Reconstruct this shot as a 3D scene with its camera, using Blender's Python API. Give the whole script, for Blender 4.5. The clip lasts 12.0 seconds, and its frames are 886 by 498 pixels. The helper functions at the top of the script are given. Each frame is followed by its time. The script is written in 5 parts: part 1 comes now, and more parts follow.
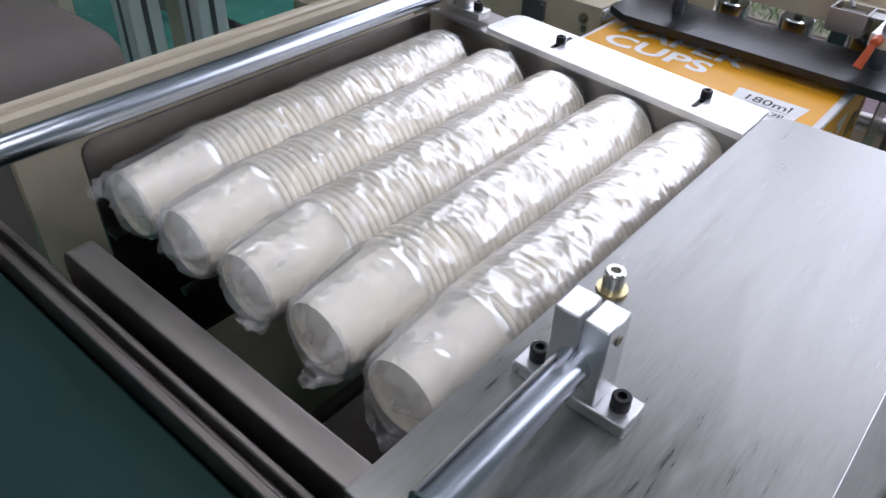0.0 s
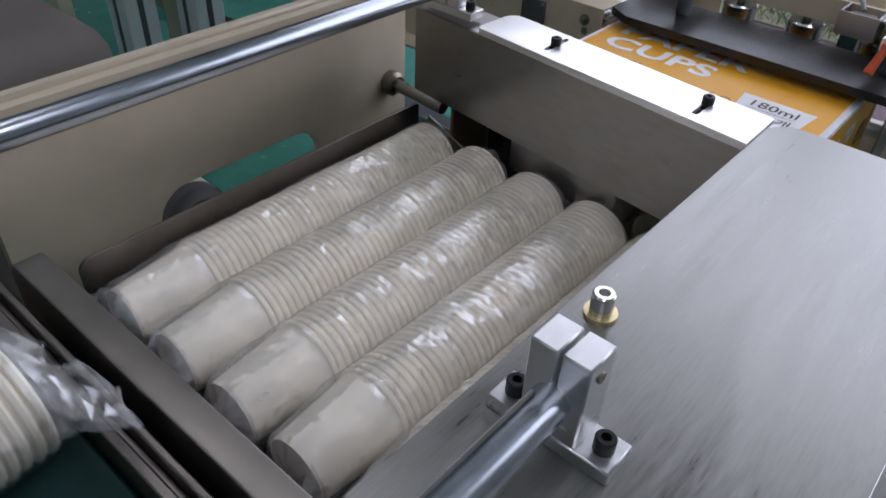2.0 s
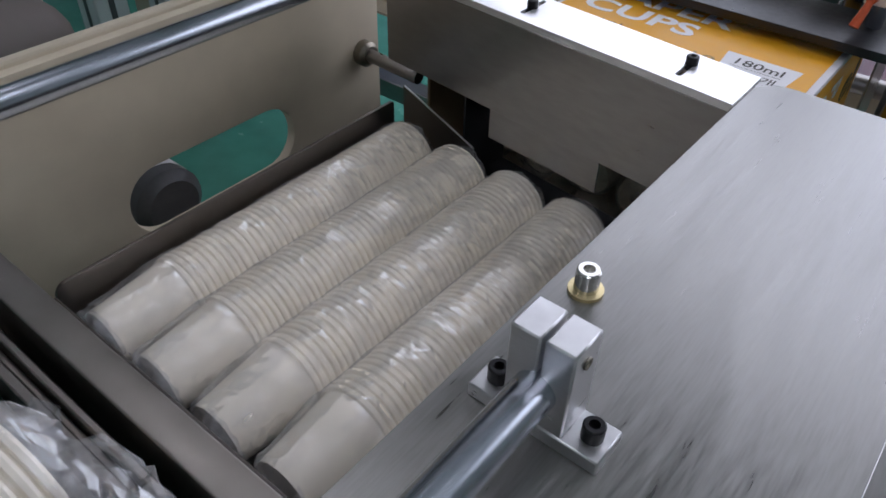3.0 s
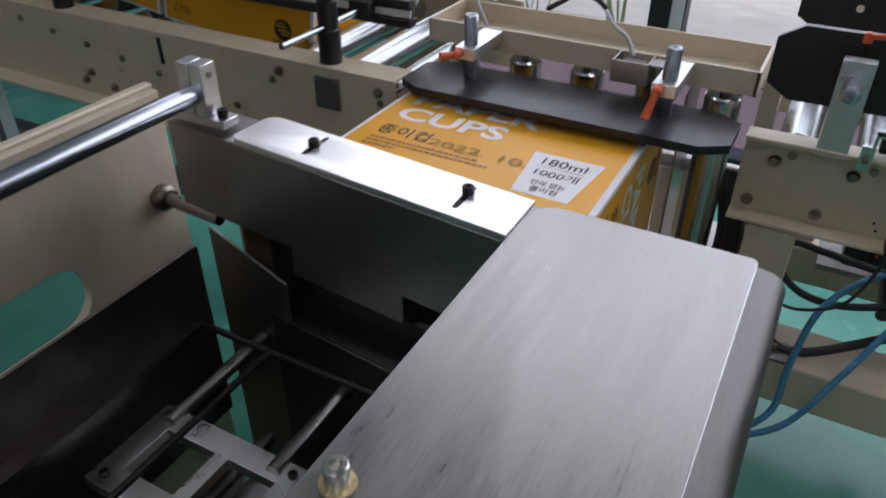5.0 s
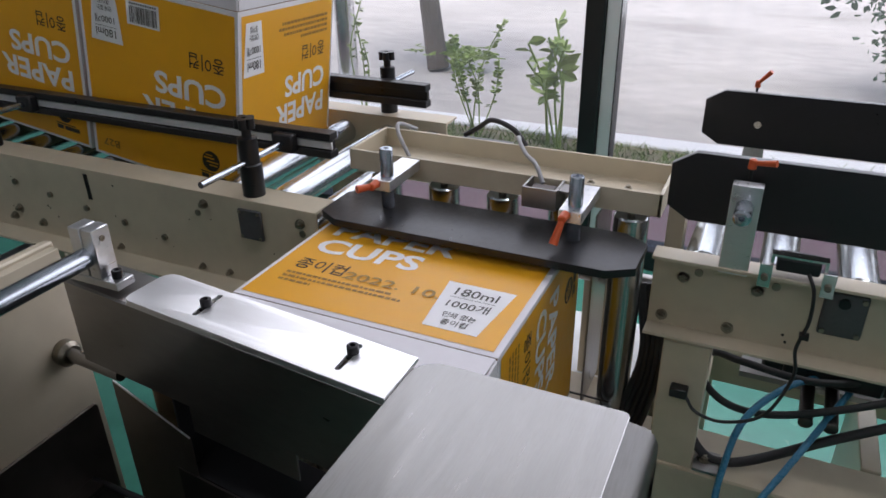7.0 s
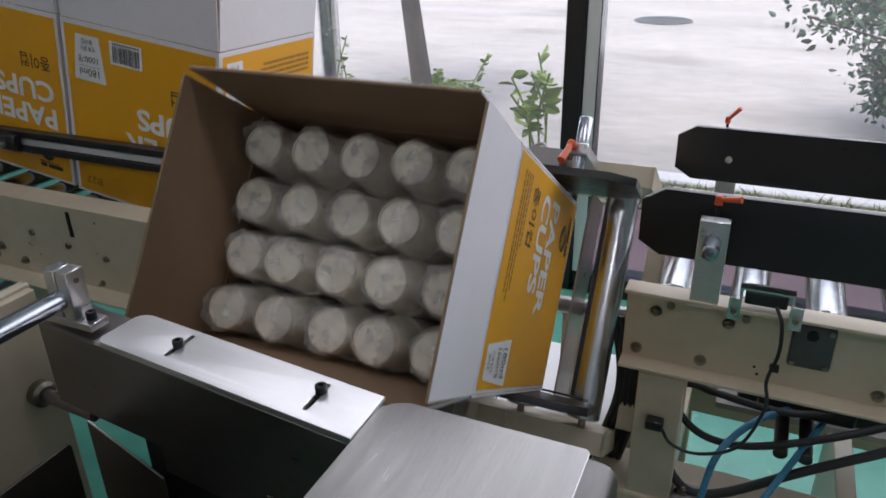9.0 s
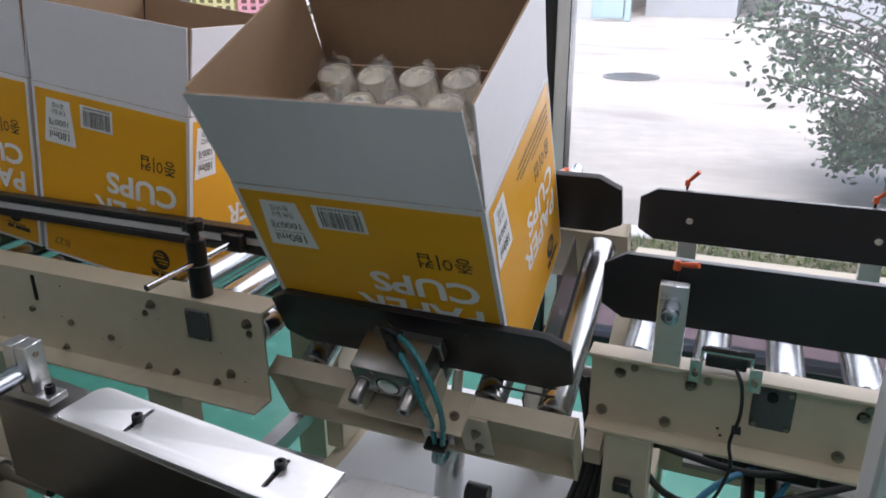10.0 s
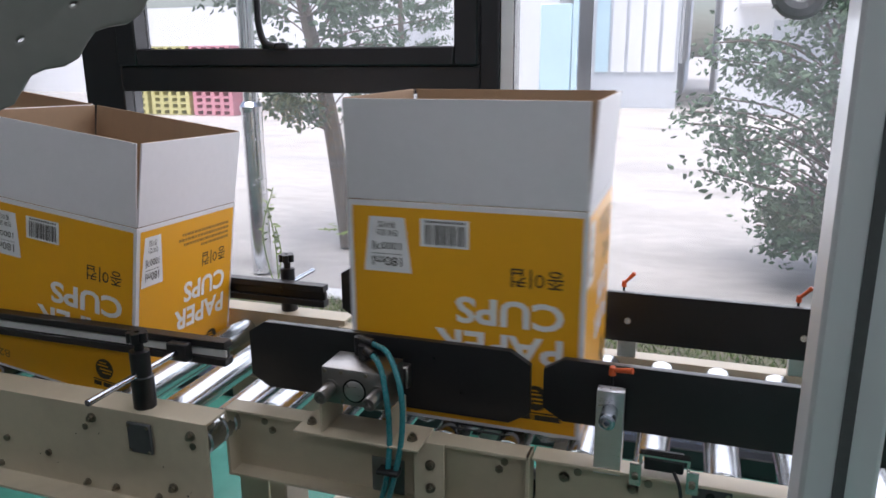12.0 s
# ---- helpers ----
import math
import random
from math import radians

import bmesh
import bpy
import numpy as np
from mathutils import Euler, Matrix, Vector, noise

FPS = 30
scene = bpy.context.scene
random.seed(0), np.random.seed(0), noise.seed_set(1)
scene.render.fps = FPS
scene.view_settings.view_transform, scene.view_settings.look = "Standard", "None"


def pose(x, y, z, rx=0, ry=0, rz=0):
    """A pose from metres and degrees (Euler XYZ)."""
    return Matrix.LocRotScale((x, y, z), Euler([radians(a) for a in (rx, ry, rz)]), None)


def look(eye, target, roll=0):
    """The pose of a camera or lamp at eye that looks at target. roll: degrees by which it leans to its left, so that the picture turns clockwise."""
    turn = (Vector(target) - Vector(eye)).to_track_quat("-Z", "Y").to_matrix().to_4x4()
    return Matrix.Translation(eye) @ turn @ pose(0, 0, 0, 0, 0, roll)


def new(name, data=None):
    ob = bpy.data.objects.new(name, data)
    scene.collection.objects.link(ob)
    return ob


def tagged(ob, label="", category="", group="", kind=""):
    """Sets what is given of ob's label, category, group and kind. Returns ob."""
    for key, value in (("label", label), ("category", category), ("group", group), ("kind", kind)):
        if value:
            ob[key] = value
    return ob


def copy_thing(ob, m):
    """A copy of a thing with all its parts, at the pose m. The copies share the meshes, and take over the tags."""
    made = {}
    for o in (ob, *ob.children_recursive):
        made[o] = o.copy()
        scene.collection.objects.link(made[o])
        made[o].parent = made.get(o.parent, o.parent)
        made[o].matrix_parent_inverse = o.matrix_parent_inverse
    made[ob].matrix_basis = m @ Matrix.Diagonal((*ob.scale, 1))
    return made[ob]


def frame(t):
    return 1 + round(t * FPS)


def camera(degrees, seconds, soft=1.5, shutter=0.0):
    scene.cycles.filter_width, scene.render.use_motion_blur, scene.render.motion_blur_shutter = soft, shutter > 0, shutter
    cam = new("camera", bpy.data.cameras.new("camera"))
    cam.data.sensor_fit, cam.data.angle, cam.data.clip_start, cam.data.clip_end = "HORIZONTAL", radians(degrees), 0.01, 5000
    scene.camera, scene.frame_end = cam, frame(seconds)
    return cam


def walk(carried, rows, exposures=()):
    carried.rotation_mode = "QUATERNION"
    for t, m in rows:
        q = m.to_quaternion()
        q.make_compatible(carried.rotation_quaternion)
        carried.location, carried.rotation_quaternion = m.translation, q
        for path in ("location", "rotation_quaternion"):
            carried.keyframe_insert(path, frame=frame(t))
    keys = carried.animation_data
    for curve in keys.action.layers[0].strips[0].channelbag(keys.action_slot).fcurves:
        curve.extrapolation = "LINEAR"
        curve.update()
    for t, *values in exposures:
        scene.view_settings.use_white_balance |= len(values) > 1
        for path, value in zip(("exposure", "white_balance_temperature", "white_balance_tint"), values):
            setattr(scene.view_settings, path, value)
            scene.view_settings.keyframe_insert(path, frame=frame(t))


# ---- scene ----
cam = camera(62.0, 12.0, soft=1.6, shutter=0.35)
PATH = [
    (0, (0.0075, -1.1850, 1.1690), (-0.4892, -0.5749, 0.5517), 2.53),
    (0.5, (0.0027, -1.1598, 1.1626), (-0.4963, -0.5475, 0.5493), 2.83),
    (1, (0.0013, -1.1539, 1.1609), (-0.5062, -0.5448, 0.5515), 2.76),
    (1.5, (-0.0009, -1.1537, 1.1623), (-0.5107, -0.5462, 0.5531), 2.82),
    (2, (-0.0017, -1.1470, 1.1547), (-0.5038, -0.5404, 0.5383), 2.90),
    (2.5, (-0.0071, -1.1380, 1.1466), (-0.4890, -0.5418, 0.5044), 2.29),
    (2.7, (-0.0101, -1.1338, 1.1451), (-0.4869, -0.5384, 0.4984), 1.91),
    (4.3, (-0.0031, -1.0751, 1.1501), (-0.4437, -0.4328, 0.5229), 0.19),
    (4.5, (0.0084, -1.0637, 1.1577), (-0.4178, -0.3938, 0.5497), 0.36),
    (5, (0.0296, -1.0358, 1.1764), (-0.3627, -0.3080, 0.6137), 0.13),
    (5.5, (0.0486, -1.0105, 1.1983), (-0.3261, -0.2427, 0.6785), -0.85),
    (6, (0.0656, -0.9959, 1.2139), (-0.3080, -0.2075, 0.7252), -1.32),
    (6.5, (0.0748, -0.9881, 1.2218), (-0.3043, -0.1898, 0.7539), -1.25),
    (7, (0.0819, -0.9868, 1.2275), (-0.2979, -0.1827, 0.7701), -1.00),
    (9, (0.1052, -0.9872, 1.2427), (-0.2695, -0.1616, 0.8209), -1.09),
    (9.5, (0.1089, -0.9856, 1.2544), (-0.2574, -0.1417, 0.8625), -0.89),
    (10, (0.1199, -0.9848, 1.2672), (-0.2342, -0.1219, 0.9068), -0.53),
    (10.5, (0.1292, -0.9869, 1.2851), (-0.2132, -0.1031, 0.9662), -0.57),
    (11, (0.1318, -0.9852, 1.3029), (-0.2055, -0.0855, 1.0260), -0.31),
    (11.5, (0.1402, -0.9876, 1.3142), (-0.1859, -0.0777, 1.0580), -0.28),
    (12, (0.1454, -0.9963, 1.3130), (-0.1644, -0.0796, 1.0604), -0.37),
]
EXPOSURES = [(0.0, 0.45, 6150, 21), (1.2, 0.34, 6150, 21), (1.5, 0.14, 6150, 21), (1.9, 0.0, 6150, 21), (2.5, -0.06, 6150, 21), (4.5, 0.0, 6250, 21), (5.5, 0.05, 6450, 21), (7.0, 0.1, 6450, 21), (9.0, 0.15, 6450, 21), (10.5, 0.50, 6450, 21), (11.5, 0.48, 6450, 21), (12.0, 0.33, 6450, 21)]
walk(cam, [(t, look(eye, target, roll)) for t, eye, target, roll in PATH], EXPOSURES)

# ---- light ----
world = bpy.data.worlds.new("overcast")
scene.world = world
world.use_nodes = True
wn = world.node_tree
sky = wn.nodes.new("ShaderNodeTexSky")
sky.sky_type = "NISHITA"
sky.sun_disc = False
sky.sun_elevation, sky.sun_rotation = radians(72), radians(207)
sky.air_density, sky.dust_density = 1.0, 3.0
wn.nodes["Background"].inputs["Strength"].default_value = 0.15
wn.links.new(sky.outputs["Color"], wn.nodes["Background"].inputs["Color"])
sun = new("sun", bpy.data.lights.new("sun", "SUN"))
sun.data.energy, sun.data.angle, sun.data.color = 3.8, radians(60), (1.0, 0.97, 0.93)
sun.matrix_world = look((-2, -1, 14), (0, 3, 0))


def area_lamp(name, eye, target, sx, sy, watts, colour):
    ob = new(name, bpy.data.lights.new(name, "AREA"))
    ob.data.shape, ob.data.size, ob.data.size_y, ob.data.energy, ob.data.color = "RECTANGLE", sx, sy, watts, colour
    ob.matrix_world = look(eye, target)
    return ob


# daylight in the window's opening
area_lamp("window_daylight", (0.2, 1.22, 1.75), (0.0, -1.2, 0.6), 4.4, 2.2, 63, (0.93, 0.97, 1.0))
# tubes of the hall, in the fixtures built below
for lx, ly, watts in ((-1.6, -0.6, 2.5), (0.9, -0.6, 6.5), (-1.6, -2.8, 2.5), (0.9, -2.8, 4.5)):
    area_lamp("tube_light", (lx, ly, 3.05), (lx, ly, 0), 1.2, 0.24, watts, (0.96, 0.98, 1.0))


# ---- materials ----
def material(name, colour, rough=0.5, metal=0.0, vary=0.12, scale=8.0, stretch=(1, 1, 1), bump=0.0, bump_scale=60.0,
             spots=0.0, spot_colour=(0.05, 0.04, 0.03), spot_scale=20.0, rough_vary=0.1, coat=0.0, trans=0.0, spec=0.5, piece=0.0):
    m = bpy.data.materials.new(name)
    m.use_nodes = True
    nt, b = m.node_tree, m.node_tree.nodes["Principled BSDF"]
    L, N = nt.links.new, nt.nodes.new
    b.inputs["Roughness"].default_value, b.inputs["Metallic"].default_value = rough, metal
    b.inputs["Specular IOR Level"].default_value = spec
    b.inputs["Coat Weight"].default_value = coat
    b.inputs["Transmission Weight"].default_value = trans
    tc, mp = N("ShaderNodeTexCoord"), N("ShaderNodeMapping")
    mp.inputs["Scale"].default_value = stretch
    L(tc.outputs["Object"], mp.inputs["Vector"])
    n1, n2 = N("ShaderNodeTexNoise"), N("ShaderNodeTexNoise")
    n1.inputs["Scale"].default_value, n1.inputs["Detail"].default_value = scale, 4
    n2.inputs["Scale"].default_value, n2.inputs["Detail"].default_value = scale * 9, 3
    L(mp.outputs["Vector"], n1.inputs["Vector"])
    L(mp.outputs["Vector"], n2.inputs["Vector"])
    both = N("ShaderNodeMath")
    both.operation = "ADD"
    L(n1.outputs["Fac"], both.inputs[0])
    L(n2.outputs["Fac"], both.inputs[1])
    ramp = N("ShaderNodeMapRange")
    ramp.inputs["From Min"].default_value, ramp.inputs["From Max"].default_value = 0.6, 1.4
    ramp.inputs["To Min"].default_value, ramp.inputs["To Max"].default_value = 1 - vary, 1 + vary
    L(both.outputs[0], ramp.inputs["Value"])
    mul = N("ShaderNodeVectorMath")
    mul.operation = "SCALE"
    mul.inputs[0].default_value = colour
    L(ramp.outputs["Result"], mul.inputs["Scale"])
    last = mul.outputs["Vector"]
    if piece:
        oi, pr, pm = N("ShaderNodeObjectInfo"), N("ShaderNodeMapRange"), N("ShaderNodeVectorMath")
        pr.inputs["To Min"].default_value, pr.inputs["To Max"].default_value = 1 - piece, 1 + piece
        L(oi.outputs["Random"], pr.inputs["Value"])
        pm.operation = "SCALE"
        L(last, pm.inputs[0])
        L(pr.outputs["Result"], pm.inputs["Scale"])
        last = pm.outputs["Vector"]
    if spots:
        n3, r3, mx = N("ShaderNodeTexNoise"), N("ShaderNodeMapRange"), N("ShaderNodeMix")
        n3.inputs["Scale"].default_value, n3.inputs["Detail"].default_value = spot_scale, 5
        L(mp.outputs["Vector"], n3.inputs["Vector"])
        r3.inputs["From Min"].default_value, r3.inputs["From Max"].default_value = 0.56, 0.72
        r3.inputs["To Max"].default_value = spots
        L(n3.outputs["Fac"], r3.inputs["Value"])
        mx.data_type = "RGBA"
        mx.inputs["B"].default_value = (*spot_colour, 1)
        L(r3.outputs["Result"], mx.inputs["Factor"])
        L(last, mx.inputs["A"])
        last = mx.outputs["Result"]
    L(last, b.inputs["Base Color"])
    if rough_vary:
        rr = N("ShaderNodeMapRange")
        rr.inputs["From Min"].default_value, rr.inputs["From Max"].default_value = 0.6, 1.4
        rr.inputs["To Min"].default_value, rr.inputs["To Max"].default_value = max(0.02, rough - rough_vary), rough + rough_vary
        L(both.outputs[0], rr.inputs["Value"])
        L(rr.outputs["Result"], b.inputs["Roughness"])
    if bump:
        nb, bp = N("ShaderNodeTexNoise"), N("ShaderNodeBump")
        nb.inputs["Scale"].default_value, nb.inputs["Detail"].default_value = bump_scale, 4
        L(mp.outputs["Vector"], nb.inputs["Vector"])
        bp.inputs["Strength"].default_value, bp.inputs["Distance"].default_value = bump, 0.002
        L(nb.outputs["Fac"], bp.inputs["Height"])
        L(bp.outputs["Normal"], b.inputs["Normal"])
    return m


BRUSHED = material("brushed_steel", (0.275, 0.27, 0.26), 0.38, 1.0, 0.17, 15, (5, 0.4, 1), 0.12, 90, 0.16, (0.25, 0.24, 0.225), 9, 0.14)
POLISHED = material("polished_steel", (0.93, 0.93, 0.94), 0.42, 1.0, 0.03, 5, (1, 3, 1), 0.02, 40, rough_vary=0.04)
SHEET = material("stainless_sheet", (0.34, 0.325, 0.315), 0.34, 1.0, 0.12, 5, (1, 1, 3), 0.05, 30, 0.25, (0.22, 0.19, 0.16), 5)
# dull steel, its colour lowered further to carry the tray well's shade
DARK_STEEL = material("dull_steel_with_shade", (0.125, 0.112, 0.105), 0.45, 1.0, 0.2, 4, (1, 1, 1), 0.06, 30, 0.4, (0.10, 0.08, 0.07), 6)
BEAM = material("dull_beam_steel", (0.29, 0.262, 0.24), 0.42, 1.0, 0.15, 5, (1, 1, 1), 0.06, 40, 0.3, (0.13, 0.11, 0.09), 6)
TRAY = material("worn_tray_steel", (0.20, 0.18, 0.165), 0.4, 1.0, 0.18, 4, (1, 1, 1), 0.06, 30, 0.3, (0.13, 0.11, 0.09), 6)
CHROME = material("chromed_shaft", (0.50, 0.54, 0.61), 0.23, 1.0, 0.03, 6, rough_vary=0.04)
ALU = material("machined_aluminium", (0.72, 0.72, 0.73), 0.33, 1.0, 0.06, 20, (1, 1, 4), 0.06, 120)
ROLLER = material("zinc_roller", (0.50, 0.52, 0.54), 0.24, 1.0, 0.05, 9, (1, 1, 1), 0.0, 60, rough_vary=0.03)
CREAM = material("cream_paint", (0.55, 0.48, 0.36), 0.42, 0.0, 0.07, 4, (1, 1, 1), 0.05, 90, 0.22, (0.30, 0.24, 0.17), 7, 0.08)
BLACK_PL = material("black_plastic", (0.012, 0.012, 0.014), 0.36, 0.0, 0.2, 12, bump=0.05, bump_scale=150)
BLACK_OX = material("black_oxide", (0.02, 0.02, 0.022), 0.38, 0.6, 0.2, 40)
BOLT = material("dull_bolt_steel", (0.30, 0.27, 0.22), 0.42, 1.0, 0.2, 60)
NICKEL = material("nickel_bolt", (0.70, 0.69, 0.66), 0.2, 1.0, 0.08, 60)
BRASS = material("yellow_zinc_washer", (0.60, 0.50, 0.28), 0.32, 1.0, 0.1, 60)
ORANGE = material("orange_handle", (0.62, 0.10, 0.025), 0.42, 0.0, 0.1, 40)
WHITE_BD = material("white_carton_liner", (0.74, 0.72, 0.75), 0.62, 0.0, 0.03, 7, (1, 1, 1), 0.05, 200)
KRAFT = material("kraft_board", (0.33, 0.215, 0.13), 0.78, 0.0, 0.07, 9, (8, 1, 1), 0.10, 160)
YELLOW = material("yellow_print", (0.80, 0.375, 0.008), 0.42, 0.0, 0.03, 6, bump=0.03, bump_scale=200)
INK_W = material("white_ink", (0.80, 0.79, 0.80), 0.5, 0.0, 0.02, 8)
INK_K = material("black_ink", (0.035, 0.028, 0.02), 0.5, 0.0, 0.05, 8)
INK_B = material("brown_ink", (0.30, 0.15, 0.02), 0.5, 0.0, 0.05, 8)
INK_G = material("grey_jet_ink", (0.36, 0.22, 0.05), 0.6, 0.0, 0.08, 60)
CUP = material("cream_paper_cup", (0.96, 0.89, 0.75), 0.55, 0.0, 0.03, 20, bump=0.02, bump_scale=100, piece=0.03)
BELT = material("green_belt", (0.010, 0.036, 0.034), 0.6, 0.0, 0.12, 5, (1, 1, 1), 0.06, 300, spec=0.25)
FLOOR = material("green_epoxy", (0.085, 0.34, 0.26), 0.24, 0.0, 0.16, 1.2, (1, 1, 1), 0.05, 12, 0.25, (0.25, 0.42, 0.36), 2.5, 0.08)
MAUVE = material("mauve_paving", (0.17, 0.105, 0.12), 0.7, 0.0, 0.2, 5, bump=0.2, bump_scale=60)
BLACK_AL = material("black_window_frame", (0.014, 0.014, 0.017), 0.38, 0.2, 0.12, 6)
CONCRETE = material("pale_concrete", (0.46, 0.45, 0.43), 0.85, 0.0, 0.20, 0.8, (0.7, 1.3, 1), 0.4, 9, 0.75, (0.28, 0.27, 0.25), 0.9)
GRASS = material("grass_blades", (0.13, 0.19, 0.05), 0.7, 0.0, 0.4, 3, piece=0.2)
SOIL = material("soil", (0.24, 0.21, 0.15), 0.95, 0.0, 0.3, 6, bump=0.4, bump_scale=20)
LEAF = material("leaf", (0.095, 0.165, 0.10), 0.5, 0.0, 0.3, 3)
LEAF_Y = material("young_leaf", (0.30, 0.42, 0.12), 0.45, 0.0, 0.3, 5)
BARK = material("bark", (0.16, 0.14, 0.12), 0.9, 0.0, 0.3, 20, (1, 1, 0.2), 0.4, 30)
WALL_W = material("white_wall", (0.78, 0.80, 0.82), 0.7, 0.0, 0.05, 1.0, bump=0.05, bump_scale=20)
# blue and grey cladding lightened: the yard's haze is in the colour
BLUE_W = material("haze_pale_blue_cladding", (0.50, 0.70, 0.78), 0.6, 0.0, 0.08, 1.0)
GREY_W = material("haze_pale_grey_cladding", (0.56, 0.60, 0.64), 0.6, 0.0, 0.1, 1.0)
HALL = material("hall_wall_paint", (0.62, 0.63, 0.62), 0.75, 0.0, 0.06, 1.5, bump=0.05, bump_scale=25)
# pallet colours paled and muted in place of haze
PALLET_Y = material("haze_pale_yellow_pallet", (0.58, 0.54, 0.22), 0.6, 0.0, 0.1, 3)
PALLET_R = material("haze_pale_pink_pallet", (0.65, 0.28, 0.33), 0.6, 0.0, 0.1, 3)
# cable black, also the painted shade inside the chute tunnel
RUBBER_AND_SHADE = material("black_cable_and_tunnel_shade", (0.018, 0.018, 0.02), 0.45, 0.0, 0.1, 30)
GREY_CABLE = material("grey_cable", (0.30, 0.30, 0.31), 0.45, 0.0, 0.1, 30)
HOSE = material("blue_air_hose", (0.04, 0.20, 0.34), 0.28, 0.0, 0.05, 30)
TEAL = material("teal_air_hose", (0.03, 0.22, 0.25), 0.28, 0.0, 0.05, 30)
COVER = material("grey_brown_cover", (0.13, 0.112, 0.10), 0.7, 0.0, 0.12, 3, bump=0.1, bump_scale=40)
PROFILE = material("anodised_profile", (0.72, 0.73, 0.75), 0.42, 0.3, 0.05, 5, (1, 1, 0.2))
MOTOR = material("motor_grey", (0.10, 0.10, 0.105), 0.45, 0.3, 0.15, 20)
PERF = material("grey_perforated_panel", (0.20, 0.20, 0.185), 0.55, 0.2, 0.08, 12)
BROWN = material("brown_tape", (0.17, 0.115, 0.03), 0.5, 0.0, 0.1, 20)
RED_LED = material("red_led", (0.8, 0.1, 0.02), 0.4)
STEEL_TUBE = material("bright_tube_post", (0.70, 0.71, 0.72), 0.22, 1.0, 0.06, 4)


def glass(name, tint):
    m = bpy.data.materials.new(name)
    m.use_nodes = True
    nt = m.node_tree
    nt.nodes.clear()
    N, L = nt.nodes.new, nt.links.new
    out, mix, tr, gl, lw = N("ShaderNodeOutputMaterial"), N("ShaderNodeMixShader"), N("ShaderNodeBsdfTransparent"), N("ShaderNodeBsdfGlossy"), N("ShaderNodeFresnel")
    tr.inputs["Color"].default_value = (*tint, 1)
    gl.inputs["Roughness"].default_value = 0.03
    lw.inputs["IOR"].default_value = 1.35
    dust, haze = N("ShaderNodeBsdfTranslucent"), N("ShaderNodeMixShader")
    dust.inputs["Color"].default_value = (0.9, 0.93, 0.95, 1)
    haze.inputs[0].default_value = 0.02
    L(tr.outputs[0], haze.inputs[1])
    L(dust.outputs[0], haze.inputs[2])
    L(lw.outputs[0], mix.inputs[0])
    L(haze.outputs[0], mix.inputs[1])
    L(gl.outputs[0], mix.inputs[2])
    L(mix.outputs[0], out.inputs["Surface"])
    return m


